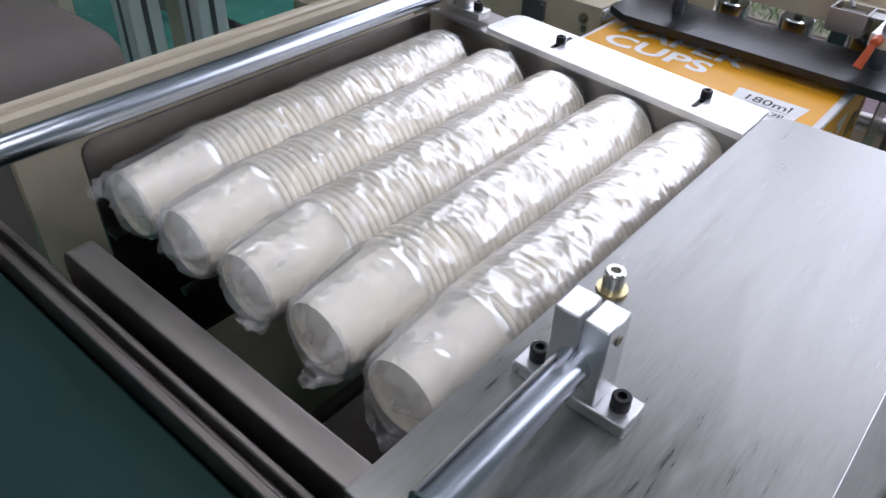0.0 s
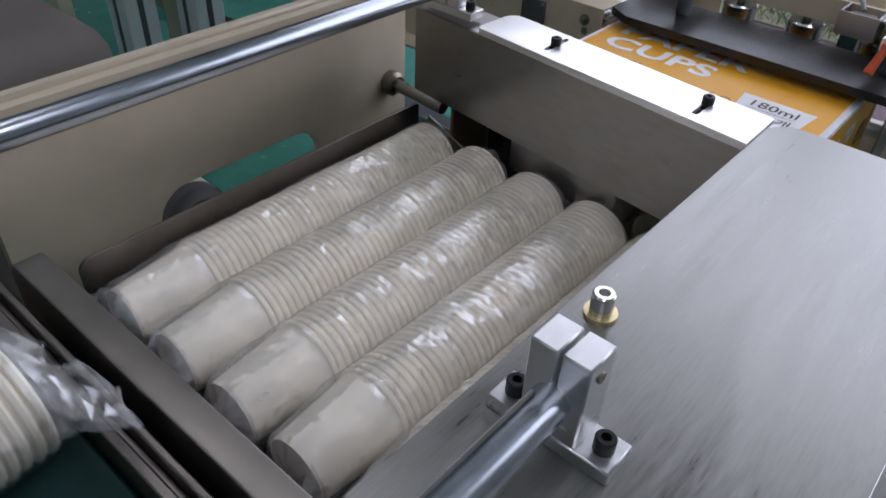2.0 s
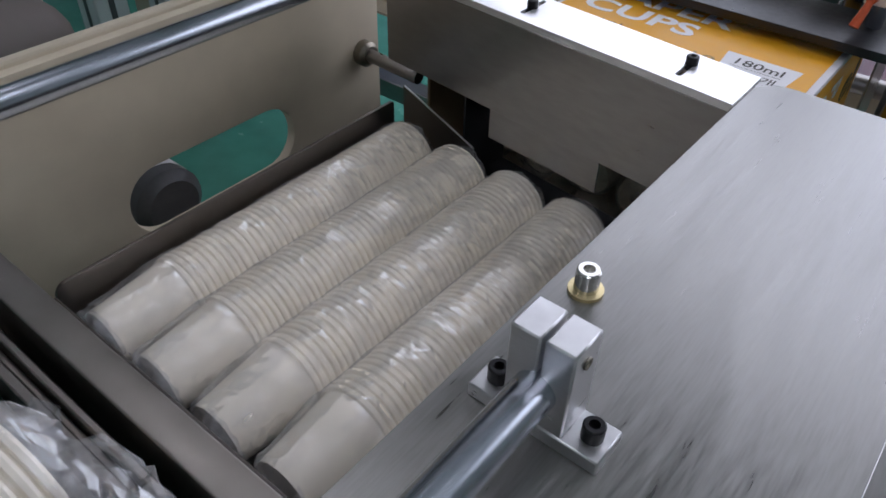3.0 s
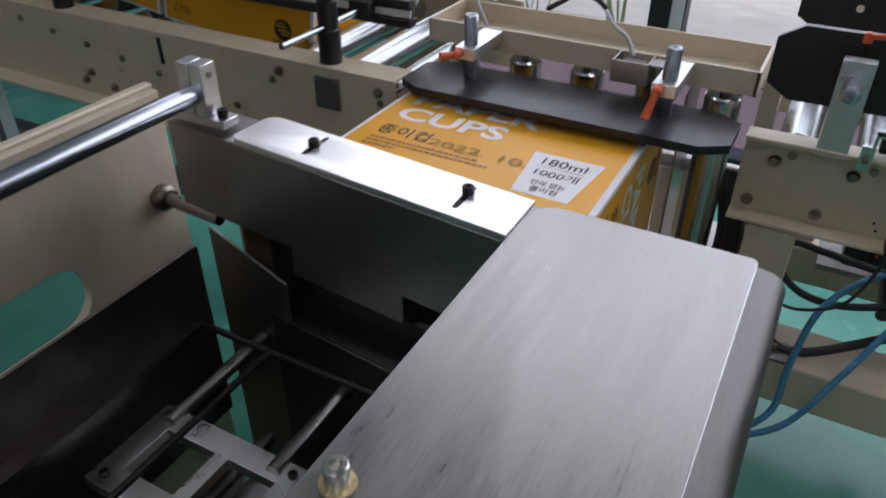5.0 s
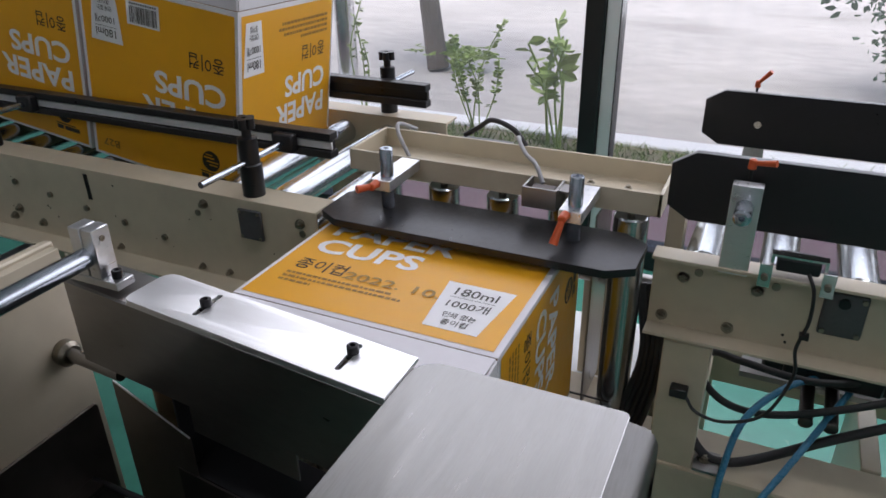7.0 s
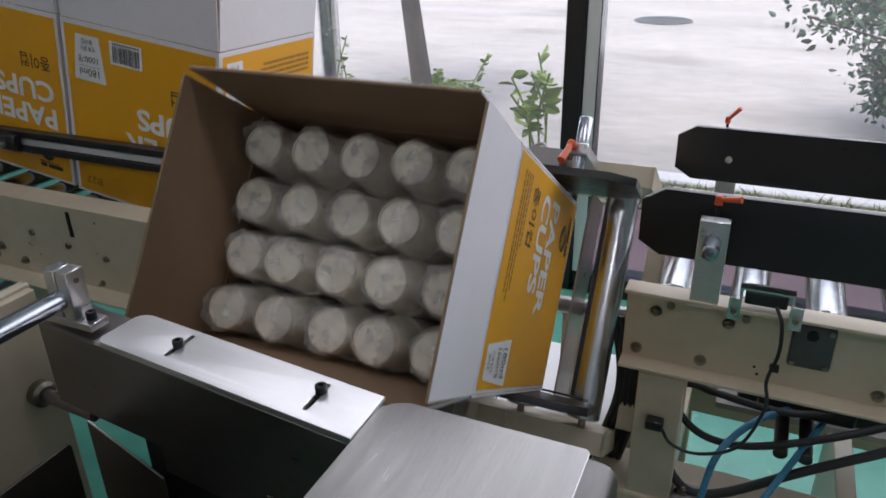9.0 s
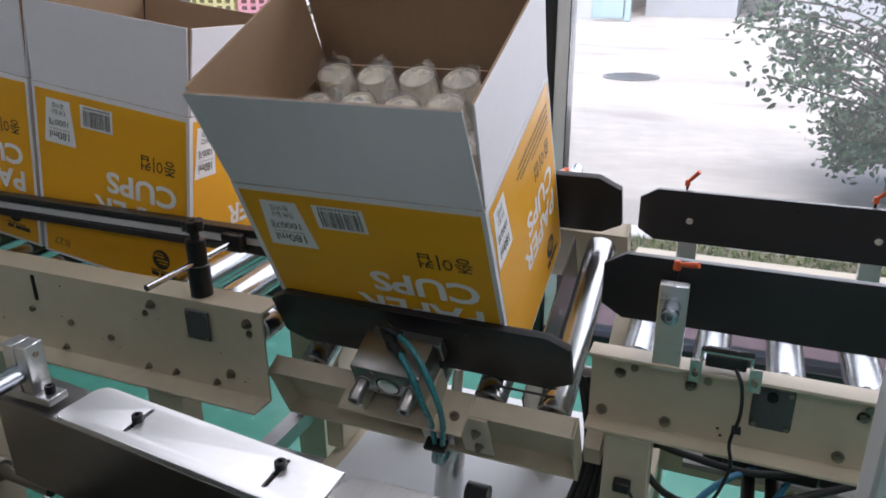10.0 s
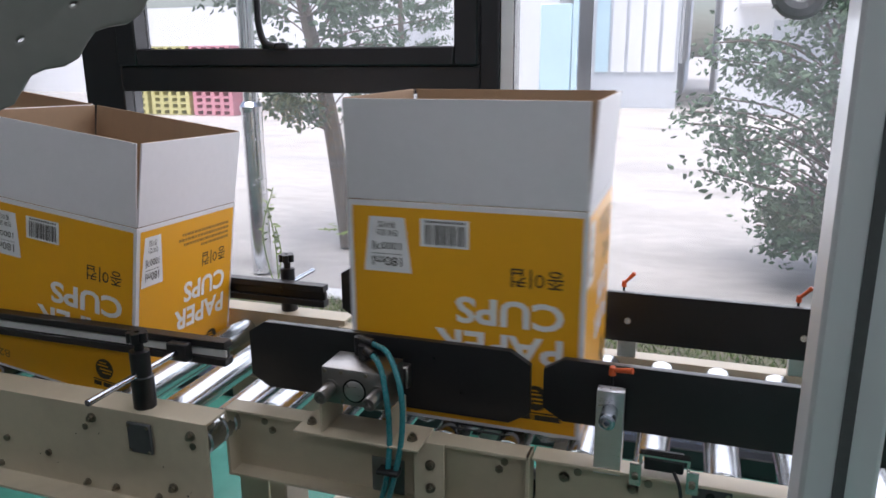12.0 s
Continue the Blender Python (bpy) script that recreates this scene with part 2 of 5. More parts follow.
def film(name):
    """Clear crinkled bag film: see-through, a little milky in patches, glints on its facets."""
    m = bpy.data.materials.new(name)
    m.use_nodes = True
    nt = m.node_tree
    nt.nodes.clear()
    N, L = nt.nodes.new, nt.links.new
    tc = N("ShaderNodeTexCoord")

    def math2(op, p, q):
        k = N("ShaderNodeMath")
        k.operation = op
        for i, v in enumerate((p, q)):
            if isinstance(v, (int, float)):
                k.inputs[i].default_value = v
            else:
                L(v, k.inputs[i])
        return k.outputs[0]

    patch = N("ShaderNodeTexNoise")
    patch.inputs["Scale"].default_value, patch.inputs["Detail"].default_value = 1.0, 1.5
    pm = N("ShaderNodeMapping")
    pm.inputs["Scale"].default_value, pm.inputs["Rotation"].default_value = (40, 22, 40), (0, 0, 0.6)
    L(tc.outputs["Object"], pm.inputs["Vector"])
    L(pm.outputs["Vector"], patch.inputs["Vector"])
    sep, ends = N("ShaderNodeSeparateXYZ"), N("ShaderNodeMapRange")
    L(tc.outputs["Object"], sep.inputs[0])
    ends.inputs["From Min"].default_value, ends.inputs["From Max"].default_value = 0.0, 0.085
    ends.inputs["To Min"].default_value, ends.inputs["To Max"].default_value = 0.05, 0.0
    L(sep.outputs["Y"], ends.inputs["Value"])
    area = N("ShaderNodeMapRange")
    area.inputs["From Min"].default_value, area.inputs["From Max"].default_value = 0.42, 0.62
    L(patch.outputs["Fac"], area.inputs["Value"])
    amount = math2("ADD", math2("MULTIPLY", area.outputs["Result"], 0.16), math2("ADD", ends.outputs["Result"], 0.07))
    height = math2("MULTIPLY", patch.outputs["Fac"], 3.0)
    out, veil, mix, both, dd, cap = N("ShaderNodeOutputMaterial"), N("ShaderNodeMixShader"), N("ShaderNodeMixShader"), N("ShaderNodeMixShader"), N("ShaderNodeBsdfDiffuse"), N("ShaderNodeMapRange")
    dd.inputs["Color"].default_value = (0.95, 0.95, 0.97, 1)
    both.inputs[0].default_value = 0.2
    cap.inputs["From Min"].default_value, cap.inputs["From Max"].default_value = 0.025, 0.34
    cap.inputs["To Min"].default_value, cap.inputs["To Max"].default_value = 0.03, 0.34
    tr, df, gl, fr, bp = N("ShaderNodeBsdfTransparent"), N("ShaderNodeBsdfTranslucent"), N("ShaderNodeBsdfGlossy"), N("ShaderNodeFresnel"), N("ShaderNodeBump")
    tr.inputs["Color"].default_value = (0.985, 0.985, 0.99, 1)
    df.inputs["Color"].default_value = (0.88, 0.89, 0.92, 1)
    gl.inputs["Roughness"].default_value = 0.22
    bp.inputs["Strength"].default_value, bp.inputs["Distance"].default_value = 0.45, 0.003
    L(height, bp.inputs["Height"])
    L(bp.outputs["Normal"], gl.inputs["Normal"])
    L(bp.outputs["Normal"], fr.inputs["Normal"])
    fr.inputs["IOR"].default_value = 1.42
    L(amount, veil.inputs[0])
    L(tr.outputs[0], veil.inputs[1])
    L(dd.outputs[0], both.inputs[1])
    L(df.outputs[0], both.inputs[2])
    L(both.outputs[0], veil.inputs[2])
    L(fr.outputs[0], cap.inputs["Value"])
    L(cap.outputs["Result"], mix.inputs[0])
    L(veil.outputs[0], mix.inputs[1])
    L(gl.outputs[0], mix.inputs[2])
    L(mix.outputs[0], out.inputs["Surface"])
    return m


FILM = film("clear_bag_film")
GLASS = glass("window_glass", (0.96, 0.98, 0.98))


def lamp_glow():
    m = bpy.data.materials.new("tube_glow")
    m.use_nodes = True
    b = m.node_tree.nodes["Principled BSDF"]
    b.inputs["Base Color"].default_value = (0.8, 0.8, 0.8, 1)
    b.inputs["Emission Color"].default_value = (0.95, 0.98, 1, 1)
    b.inputs["Emission Strength"].default_value = 9
    return m


GLOW = lamp_glow()

# ---- building blocks ----
BASE = {}


def thing(name, base, label, category, group="", kind=""):
    ob = new(name)
    ob.empty_display_size = 0.05
    ob.location = base
    BASE[ob] = Vector(base)
    return tagged(ob, label, category, group, kind)


def mesh_of(bm, name, mats, smooth):
    me = bpy.data.meshes.new(name)
    for f in bm.faces:
        f.smooth = smooth
    bm.to_mesh(me)
    bm.free()
    for m in mats if isinstance(mats, (list, tuple)) else [mats]:
        me.materials.append(m)
    if smooth:
        me.set_sharp_from_angle(angle=radians(40))
    return me


def part(name, bm, mats, parent, label="", smooth=True, kind=""):
    """One mesh, drawn in world metres, under a thing or a part."""
    base = BASE[parent]
    bmesh.ops.translate(bm, verts=bm.verts, vec=-base)
    ob = new(name, mesh_of(bm, name, mats, smooth))
    ob.parent = parent
    BASE[ob] = base
    return tagged(ob, label, kind=kind)


def solo(name, bm, mats, label, category, base=(0, 0, 0), group="", kind="", smooth=True):
    """A thing of one mesh."""
    bmesh.ops.translate(bm, verts=bm.verts, vec=-Vector(base))
    ob = new(name, mesh_of(bm, name, mats, smooth))
    ob.location = base
    BASE[ob] = Vector(base)
    return tagged(ob, label, category, group, kind)


def B(*boxes, bevel=0.0, seg=1):
    """Boxes (x0, x1, y0, y1, z0, z1) in one bmesh."""
    bm = bmesh.new()
    for b in boxes:
        add_box(bm, b, bevel, seg)
    return bm


def add_box(bm, b, bevel=0.0, seg=1, mat=0):
    x0, x1, y0, y1, z0, z1 = b
    m = Matrix.LocRotScale(((x0 + x1) / 2, (y0 + y1) / 2, (z0 + z1) / 2), None, (abs(x1 - x0), abs(y1 - y0), abs(z1 - z0)))
    r = bmesh.ops.create_cube(bm, size=1, matrix=m)
    fs = {f for v in r["verts"] for f in v.link_faces}
    for f in fs:
        f.material_index = mat
    if bevel:
        es = list({e for v in r["verts"] for e in v.link_edges})
        bmesh.ops.bevel(bm, geom=es, offset=bevel, segments=seg, affect="EDGES", profile=0.5)
    return bm


def add_cyl(bm, p0, p1, r, seg=20, r2=None, mat=0, caps=True):
    p0, p1 = Vector(p0), Vector(p1)
    d = p1 - p0
    m = Matrix.Translation((p0 + p1) / 2) @ d.to_track_quat("Z", "Y").to_matrix().to_4x4()
    q = bmesh.ops.create_cone(bm, cap_ends=caps, segments=seg, radius1=r, radius2=r if r2 is None else r2, depth=d.length, matrix=m)
    for f in {f for v in q["verts"] for f in v.link_faces}:
        f.material_index = mat
    return bm


def C(*cyls, seg=20):
    bm = bmesh.new()
    for c in cyls:
        add_cyl(bm, *c, seg=seg)
    return bm


def lathe(profile, axis_from, axis_to, seg=24):
    """A turned body: profile rows of (way along, radius)."""
    p0, p1 = Vector(axis_from), Vector(axis_to)
    d = (p1 - p0).normalized()
    u = d.orthogonal().normalized()
    v = d.cross(u)
    bm = bmesh.new()
    rings = []
    for s, r in profile:
        rings.append([bm.verts.new(p0 + d * s + (u * math.cos(a) + v * math.sin(a)) * r) for a in (2 * math.pi * k / seg for k in range(seg))])
    for a, b in zip(rings, rings[1:]):
        for k in range(seg):
            bm.faces.new((a[k], a[(k + 1) % seg], b[(k + 1) % seg], b[k]))
    bm.faces.new(rings[0][::-1])
    bm.faces.new(rings[-1])
    return bm


def smooth_line(points, steps=8):
    pts = [Vector(p) for p in points]
    pts = [2 * pts[0] - pts[1], *pts, 2 * pts[-1] - pts[-2]]
    out = []
    for a, b, c, d in zip(pts, pts[1:], pts[2:], pts[3:]):
        for k in range(steps):
            t = k / steps
            out.append(0.5 * (2 * b + (c - a) * t + (2 * a - 5 * b + 4 * c - d) * t * t + (3 * b - a - 3 * c + d) * t ** 3))
    return out + [pts[-2]]


def add_tube(bm, points, r, seg=8, steps=8):
    line = smooth_line(points, steps)
    rings, side = [], None
    for i, p in enumerate(line):
        d = (line[min(i + 1, len(line) - 1)] - line[max(i - 1, 0)]).normalized()
        side = (side - d * side.dot(d)).normalized() if side else d.orthogonal().normalized()
        v = d.cross(side)
        rings.append([bm.verts.new(p + (side * math.cos(2 * math.pi * k / seg) + v * math.sin(2 * math.pi * k / seg)) * r) for k in range(seg)])
    for a, b in zip(rings, rings[1:]):
        for k in range(seg):
            bm.faces.new((a[k], a[(k + 1) % seg], b[(k + 1) % seg], b[k]))
    bm.faces.new(rings[0][::-1])
    bm.faces.new(rings[-1])
    return bm


def tube(points, r, seg=8, steps=8):
    return add_tube(bmesh.new(), points, r, seg, steps)


def rounded(x0, x1, y0, y1, r, n=6):
    """Corner points of a rectangle with rounded corners; r: one radius, or four from the low-low corner round."""
    r = r if isinstance(r, (list, tuple)) else [r] * 4
    pts = []
    for (cx, cy, a0), q in zip(((x0, y0, 180), (x1, y0, 270), (x1, y1, 0), (x0, y1, 90)), r):
        if q <= 0:
            pts.append((cx, cy))
            continue
        ox, oy = cx + (q if cx == x0 else -q), cy + (q if cy == y0 else -q)
        pts += [(ox + q * math.cos(radians(a0 + 90 * k / n)), oy + q * math.sin(radians(a0 + 90 * k / n))) for k in range(n + 1)]
    return pts


def cut_plate(outer, holes, thick, m, bevel=0.0):
    """A sheet with holes, in the plane of m's x and y, thick along its z."""
    cu = bpy.data.curves.new("outline", "CURVE")
    cu.dimensions, cu.fill_mode, cu.extrude, cu.bevel_depth = "2D", "BOTH", thick / 2, bevel
    for ring in (outer, *holes):
        sp = cu.splines.new("POLY")
        sp.points.add(len(ring) - 1)
        for p, (x, y) in zip(sp.points, ring):
            p.co = (x, y, 0, 1)
        sp.use_cyclic_u = True
    ob = bpy.data.objects.new("outline", cu)
    scene.collection.objects.link(ob)
    me = bpy.data.meshes.new_from_object(ob.evaluated_get(bpy.context.evaluated_depsgraph_get()))
    bm = bmesh.new()
    bm.from_mesh(me)
    bpy.data.objects.remove(ob)
    bpy.data.meshes.remove(me)
    bpy.data.curves.remove(cu)
    bmesh.ops.remove_doubles(bm, verts=bm.verts, dist=1e-6)
    bmesh.ops.transform(bm, matrix=m, verts=bm.verts)
    return bm


def frame_of(o, u, v):
    """The matrix with origin o whose x is u and y is v."""
    u, v = Vector(u).normalized(), Vector(v).normalized()
    w = u.cross(v)
    return Matrix(((u.x, v.x, w.x, o[0]), (u.y, v.y, w.y, o[1]), (u.z, v.z, w.z, o[2]), (0, 0, 0, 1)))


LETTERS = {}


def letters(text, w, h, m):
    """Flat letters that fill w by h, from the low left corner of m's plane."""
    if text not in LETTERS:
        cu = bpy.data.curves.new("letters", "FONT")
        cu.body, cu.size, cu.resolution_u = text, 1, 3
        cu.offset = 0.028 if text.isalpha() and text.isascii() else 0.006
        ob = bpy.data.objects.new("letters", cu)
        scene.collection.objects.link(ob)
        me = bpy.data.meshes.new_from_object(ob.evaluated_get(bpy.context.evaluated_depsgraph_get()))
        LETTERS[text] = ([tuple(v.co) for v in me.vertices], [tuple(p.vertices) for p in me.polygons])
        bpy.data.objects.remove(ob)
        bpy.data.meshes.remove(me)
        bpy.data.curves.remove(cu)
    vs, fs = LETTERS[text]
    bm = bmesh.new()
    if not vs:
        return bm
    xs, ys = [v[0] for v in vs], [v[1] for v in vs]
    sx, sy = w / max(1e-6, max(xs) - min(xs)), h / max(1e-6, max(ys) - min(ys))
    made = [bm.verts.new(m @ Vector(((x - min(xs)) * sx, (y - min(ys)) * sy, 0))) for x, y, _ in vs]
    for f in fs:
        try:
            bm.faces.new([made[i] for i in f])
        except ValueError:
            pass
    return bm


def bars(rects, m):
    """Flat rectangles (x0, x1, y0, y1) on m's plane."""
    bm = bmesh.new()
    for x0, x1, y0, y1 in rects:
        bm.faces.new([bm.verts.new(m @ Vector((x, y, 0))) for x, y in ((x0, y0), (x1, y0), (x1, y1), (x0, y1))])
    return bm


def socket_bolt(parent, p, r=0.0065, h=0.009, mat=None, axis=(0, 0, 1), name="bolt", washer=None):
    """A cap screw with its hexagon socket, standing on p."""
    p, a = Vector(p), Vector(axis).normalized()
    bm = lathe([(0, r), (h * 0.92, r), (h, r * 0.86), (h, r * 0.5), (h * 0.5, r * 0.48)], p, p + a, 18)
    ob = part(name, bm, mat or BLACK_OX, parent)
    if washer:
        part("washer", lathe([(0, r * 1.45), (0.0022, r * 1.45), (0.0024, r * 1.0)], p - a * 0.0024, p, 24), washer, ob, "yellow zinc washer")
    return ob


def hex_bolt(parent, p, r=0.0075, axis=(0, -1, 0), mat=None, name="bolt"):
    p, a = Vector(p), Vector(axis).normalized()
    bm = C((p, p + a * 0.002, r * 1.35), seg=16)
    add_cyl(bm, p + a * 0.002, p + a * 0.0075, r, seg=6)
    add_cyl(bm, p + a * 0.0075, p + a * 0.011, r * 0.55, seg=10)
    return part(name, bm, mat or BOLT, parent)

# ---- the hall ----
solo("floor", B((-6, 4.5, -5, 1.3, -0.1, 0.0)), FLOOR, "glossy green epoxy factory floor", "floor", kind="structure")
solo("wall_west", B((-6.2, -6, -5, 1.5, -0.1, 3.6)), HALL, "plain pale hall wall", "wall", kind="structure")
solo("wall_east", B((4.5, 4.7, -5, 1.5, -0.1, 3.6)), HALL, "plain pale hall wall", "wall", kind="structure")
solo("wall_south", B((-6.2, 4.7, -5.2, -5, -0.1, 3.6)), HALL, "plain pale hall wall", "wall", kind="structure")
solo("ceiling", B((-6.2, 4.7, -5.2, 1.5, 3.6, 3.75)), HALL, "pale plain hall ceiling", "ceiling", kind="structure")
solo("wall_north", B((-6, -5.4, 1.3, 1.5, -0.1, 3.6), (3.0, 4.5, 1.3, 1.5, -0.1, 3.6), (-5.4, 3.0, 1.3, 1.5, 2.95, 3.6)), HALL, "pale wall round the glazed front", "wall", kind="structure")
for lx, ly in ((-1.6, -0.6), (0.9, -0.6), (-1.6, -2.8), (0.9, -2.8)):
    fx = thing("ceiling_light", (lx, ly, 3.1), "long white ceiling tube light, switched on", "lamp", "ceiling tube lights")
    part("housing", B((lx - 0.64, lx + 0.64, ly - 0.15, ly + 0.15, 3.09, 3.14), bevel=0.008), WALL_W, fx)
    for dy in (-0.06, 0.06):
        part("tube", C(((lx - 0.6, ly + dy, 3.076), (lx + 0.6, ly + dy, 3.076), 0.013), seg=10), GLOW, fx)
    for dx in (-0.49, 0.49):
        part("hanger", B((lx + dx - 0.01, lx + dx + 0.01, ly - 0.01, ly + 0.01, 3.14, 3.6)), WALL_W, fx)

# glazed front: black frame, panes, one tilting sash with a handle
WY = 1.35
win = thing("window_1", (-1.2, WY, 0.0), "black aluminium window with a closed top-hung sash", "window", kind="structure")
part("window_frame", B((-2.07, -1.89, WY - 0.05, WY + 0.05, 0.0, 2.95), (-0.505, -0.445, WY - 0.05, WY + 0.05, 0.0, 2.95), (-0.445, -0.40, WY - 0.03, WY + 0.05, 0.0, 2.95),
                       (-1.89, -0.505, WY - 0.05, WY + 0.05, 1.195, 1.285), (-1.89, -0.505, WY - 0.05, WY + 0.05, 2.85, 2.95), (-1.89, -0.505, WY - 0.05, WY + 0.05, 0.0, 0.07), bevel=0.004), BLACK_AL, win)
part("mullion_face", B((-0.442, -0.403, WY - 0.034, WY - 0.0305, 0.07, 2.9)), PROFILE, win, "thin grey metal strip")
sash = part("sash", B((-1.885, -1.80, WY - 0.07, WY + 0.02, 1.2855, 2.1), (-0.585, -0.508, WY - 0.07, WY + 0.02, 1.2855, 2.1), (-1.80, -0.585, WY - 0.07, WY + 0.02, 1.2855, 1.345), (-1.80, -0.585, WY - 0.07, WY + 0.02, 2.04, 2.1), bevel=0.005), BLACK_AL, win)
bm = B((-1.262, -1.165, WY - 0.09, WY - 0.07, 1.338, 1.362), bevel=0.006, seg=2)
add_tube(bm, [(-1.215, WY - 0.088, 1.35), (-1.243, WY - 0.10, 1.365), (-1.255, WY - 0.108, 1.42), (-1.258, WY - 0.104, 1.505)], 0.0115, 10, 6)
part("sash_handle", bm, BLACK_AL, sash)
for px0, px1, pz0, pz1 in ((-1.80, -0.585, 1.345, 2.04), (-1.89, -0.505, 0.07, 1.195), (-1.89, -0.505, 2.1, 2.85)):
    pane = part("pane", B((px0, px1, WY - 0.004, WY + 0.004, pz0, pz1)), GLASS, win)
    pane.visible_shadow = False
win2 = thing("window_2", (1.2, WY, 0.0), "tall clear pane in a black aluminium frame", "window", kind="structure")
part("window_frame", B((1.5, 1.6, WY - 0.05, WY + 0.05, 0.0, 2.95), (-0.4, 1.5, WY - 0.05, WY + 0.05, 2.85, 2.95), (-0.4, 1.5, WY - 0.05, WY + 0.05, 0.0, 0.07), (2.9, 3.0, WY - 0.05, WY + 0.05, 0.0, 2.95), (1.6, 2.9, WY - 0.05, WY + 0.05, 0, 0.07), (1.6, 2.9, WY - 0.05, WY + 0.05, 2.85, 2.95), bevel=0.004), BLACK_AL, win2)
win3 = thing("window_3", (-2.7, WY, 0.0), "tall clear pane beside a black jamb", "window", kind="structure")
part("window_frame", B((-5.4, -5.3, WY - 0.05, WY + 0.05, 0.0, 2.95), (-5.3, -2.07, WY - 0.05, WY + 0.05, 2.85, 2.95), (-5.3, -2.07, WY - 0.05, WY + 0.05, 0, 0.07), bevel=0.004), BLACK_AL, win3)
for w, px0, px1 in ((win2, -0.4, 1.5), (win2, 1.6, 2.9), (win3, -5.3, -2.07)):
    pane = part("pane", B((px0, px1, WY - 0.004, WY + 0.004, 0.07, 2.85)), GLASS, w)
    pane.visible_shadow = False

# ---- outside ----
solo("ground", B((-300, 300, 1.5, 500, -0.3, -0.012)), CONCRETE, "pale worn concrete yard", "ground", kind="structure")
solo("pavement", B((-8, 6, 1.5, 2.15, -0.2, 0.0)), MAUVE, "mauve paving along the hall", "pavement", kind="structure")
solo("soil_bed", B((-8, 6, 2.15, 2.5, -0.2, 0.012)), SOIL, "planted bed of dry soil", "soil", kind="structure")
solo("kerb", B((-8, 6, 2.5, 2.64, -0.2, 0.03), bevel=0.01), WALL_W, "low pale concrete kerb", "kerb", kind="structure")


def blades(x0, x1, y0, y1, count, low, high, lean):
    rnd = random.Random(5)
    vs, fs = [], []
    for _ in range(count):
        x, y, h, a, w = rnd.uniform(x0, x1), rnd.uniform(y0, y1), rnd.uniform(low, high), rnd.uniform(0, 6.3), rnd.uniform(0.002, 0.005)
        dx, dy, k = math.cos(a) * w, math.sin(a) * w, len(vs)
        lx, ly = rnd.gauss(0, lean), rnd.gauss(0, lean)
        vs += [(x - dx, y - dy, 0), (x + dx, y + dy, 0), (x + lx * 0.4 + dx * 0.7, y + ly * 0.4 + dy * 0.7, h * 0.6), (x + lx * 0.4 - dx * 0.7, y + ly * 0.4 - dy * 0.7, h * 0.6), (x + lx, y + ly, h)]
        fs += [(k, k + 1, k + 2, k + 3), (k + 3, k + 2, k + 4)]
    me = bpy.data.meshes.new("grass")
    me.from_pydata(vs, [], fs)
    me.materials.append(GRASS)
    return new("grass", me)


tagged(blades(-4, 2.5, 2.16, 2.49, 9000, 0.015, 0.06, 0.035), "patchy green grass in the bed", "grass", kind="stuff")


def leaf_mesh(vs, fs, p, d, size, rnd, fold=0.25):
    d = Vector(d).normalized()
    s = d.cross(Vector((rnd.uniform(-1, 1), rnd.uniform(-1, 1), rnd.uniform(-0.7, 0.9)))).normalized()
    n = d.cross(s)
    k = len(vs)
    w = size * 0.27
    for a, b, c in ((0, 0, 0), (0.35, w, fold * w), (0.35, -w, fold * w), (0.75, w * 0.7, 0), (0.75, -w * 0.7, 0), (1, 0, -0.12 * size)):
        vs.append(tuple(p + d * a * size + s * b + n * c))
    fs += [(k, k + 1, k + 3, k + 5), (k, k + 5, k + 4, k + 2)]


def plant(name, base, stems, size, leaves, mat, label, category, spread, droop):
    """Thin stems with leaves along them."""
    t = thing(name, base, label, category)
    rnd = random.Random(len(name) + stems)
    bm, vs, fs = bmesh.new(), [], []
    for k in range(stems):
        a = rnd.uniform(0, 6.3)
        top = Vector((base[0] + math.cos(a) * spread * rnd.uniform(0.3, 1), base[1] + math.sin(a) * spread * 0.6 * rnd.uniform(0.3, 1), base[2] + size * rnd.uniform(0.6, 1)))
        b0 = Vector(base) + Vector((rnd.gauss(0, 0.02), rnd.gauss(0, 0.02), 0))
        mid = b0.lerp(top, 0.5) + Vector((rnd.gauss(0, 0.03), rnd.gauss(0, 0.03), 0.05))
        add_tube(bm, [b0, mid, top], 0.0035 if mat[1] < 0.06 else 0.006, 6, 6)
        for j in range(leaves):
            f = rnd.uniform(0.35, 1)
            p = b0.lerp(mid, f * 2) if f < 0.5 else mid.lerp(top, f * 2 - 1)
            b = rnd.uniform(0, 6.3)
            leaf_mesh(vs, fs, p, (math.cos(b), math.sin(b), rnd.uniform(-droop, 0.5)), rnd.uniform(0.6, 1.1) * mat[1], rnd)
    part("stem", bm, BARK if mat[0] is LEAF else LEAF_Y, t)
    me = bpy.data.meshes.new("leaves")
    me.from_pydata([tuple(Vector(v) - Vector(base)) for v in vs], [], fs)
    me.materials.append(mat[0])
    ob = new("leaves", me)
    ob.parent = t
    tagged(ob, kind="stuff")
    return t


plant("shrub", (-0.90, 2.38, 0.0), 6, 0.62, 11, (LEAF_Y, 0.10), "young shrub with large light-green leaves", "plant", 0.24, 0.5)
plant("weed", (-1.30, 2.38, 0.0), 6, 0.62, 60, (LEAF_Y, 0.034), "tall thin feathery green weed", "plant", 0.2, 0.1)
plant("weed", (-1.98, 2.42, 0.0), 3, 0.66, 16, (LEAF_Y, 0.035), "thin sparse weed in the bed", "plant", 0.1, 0.2)
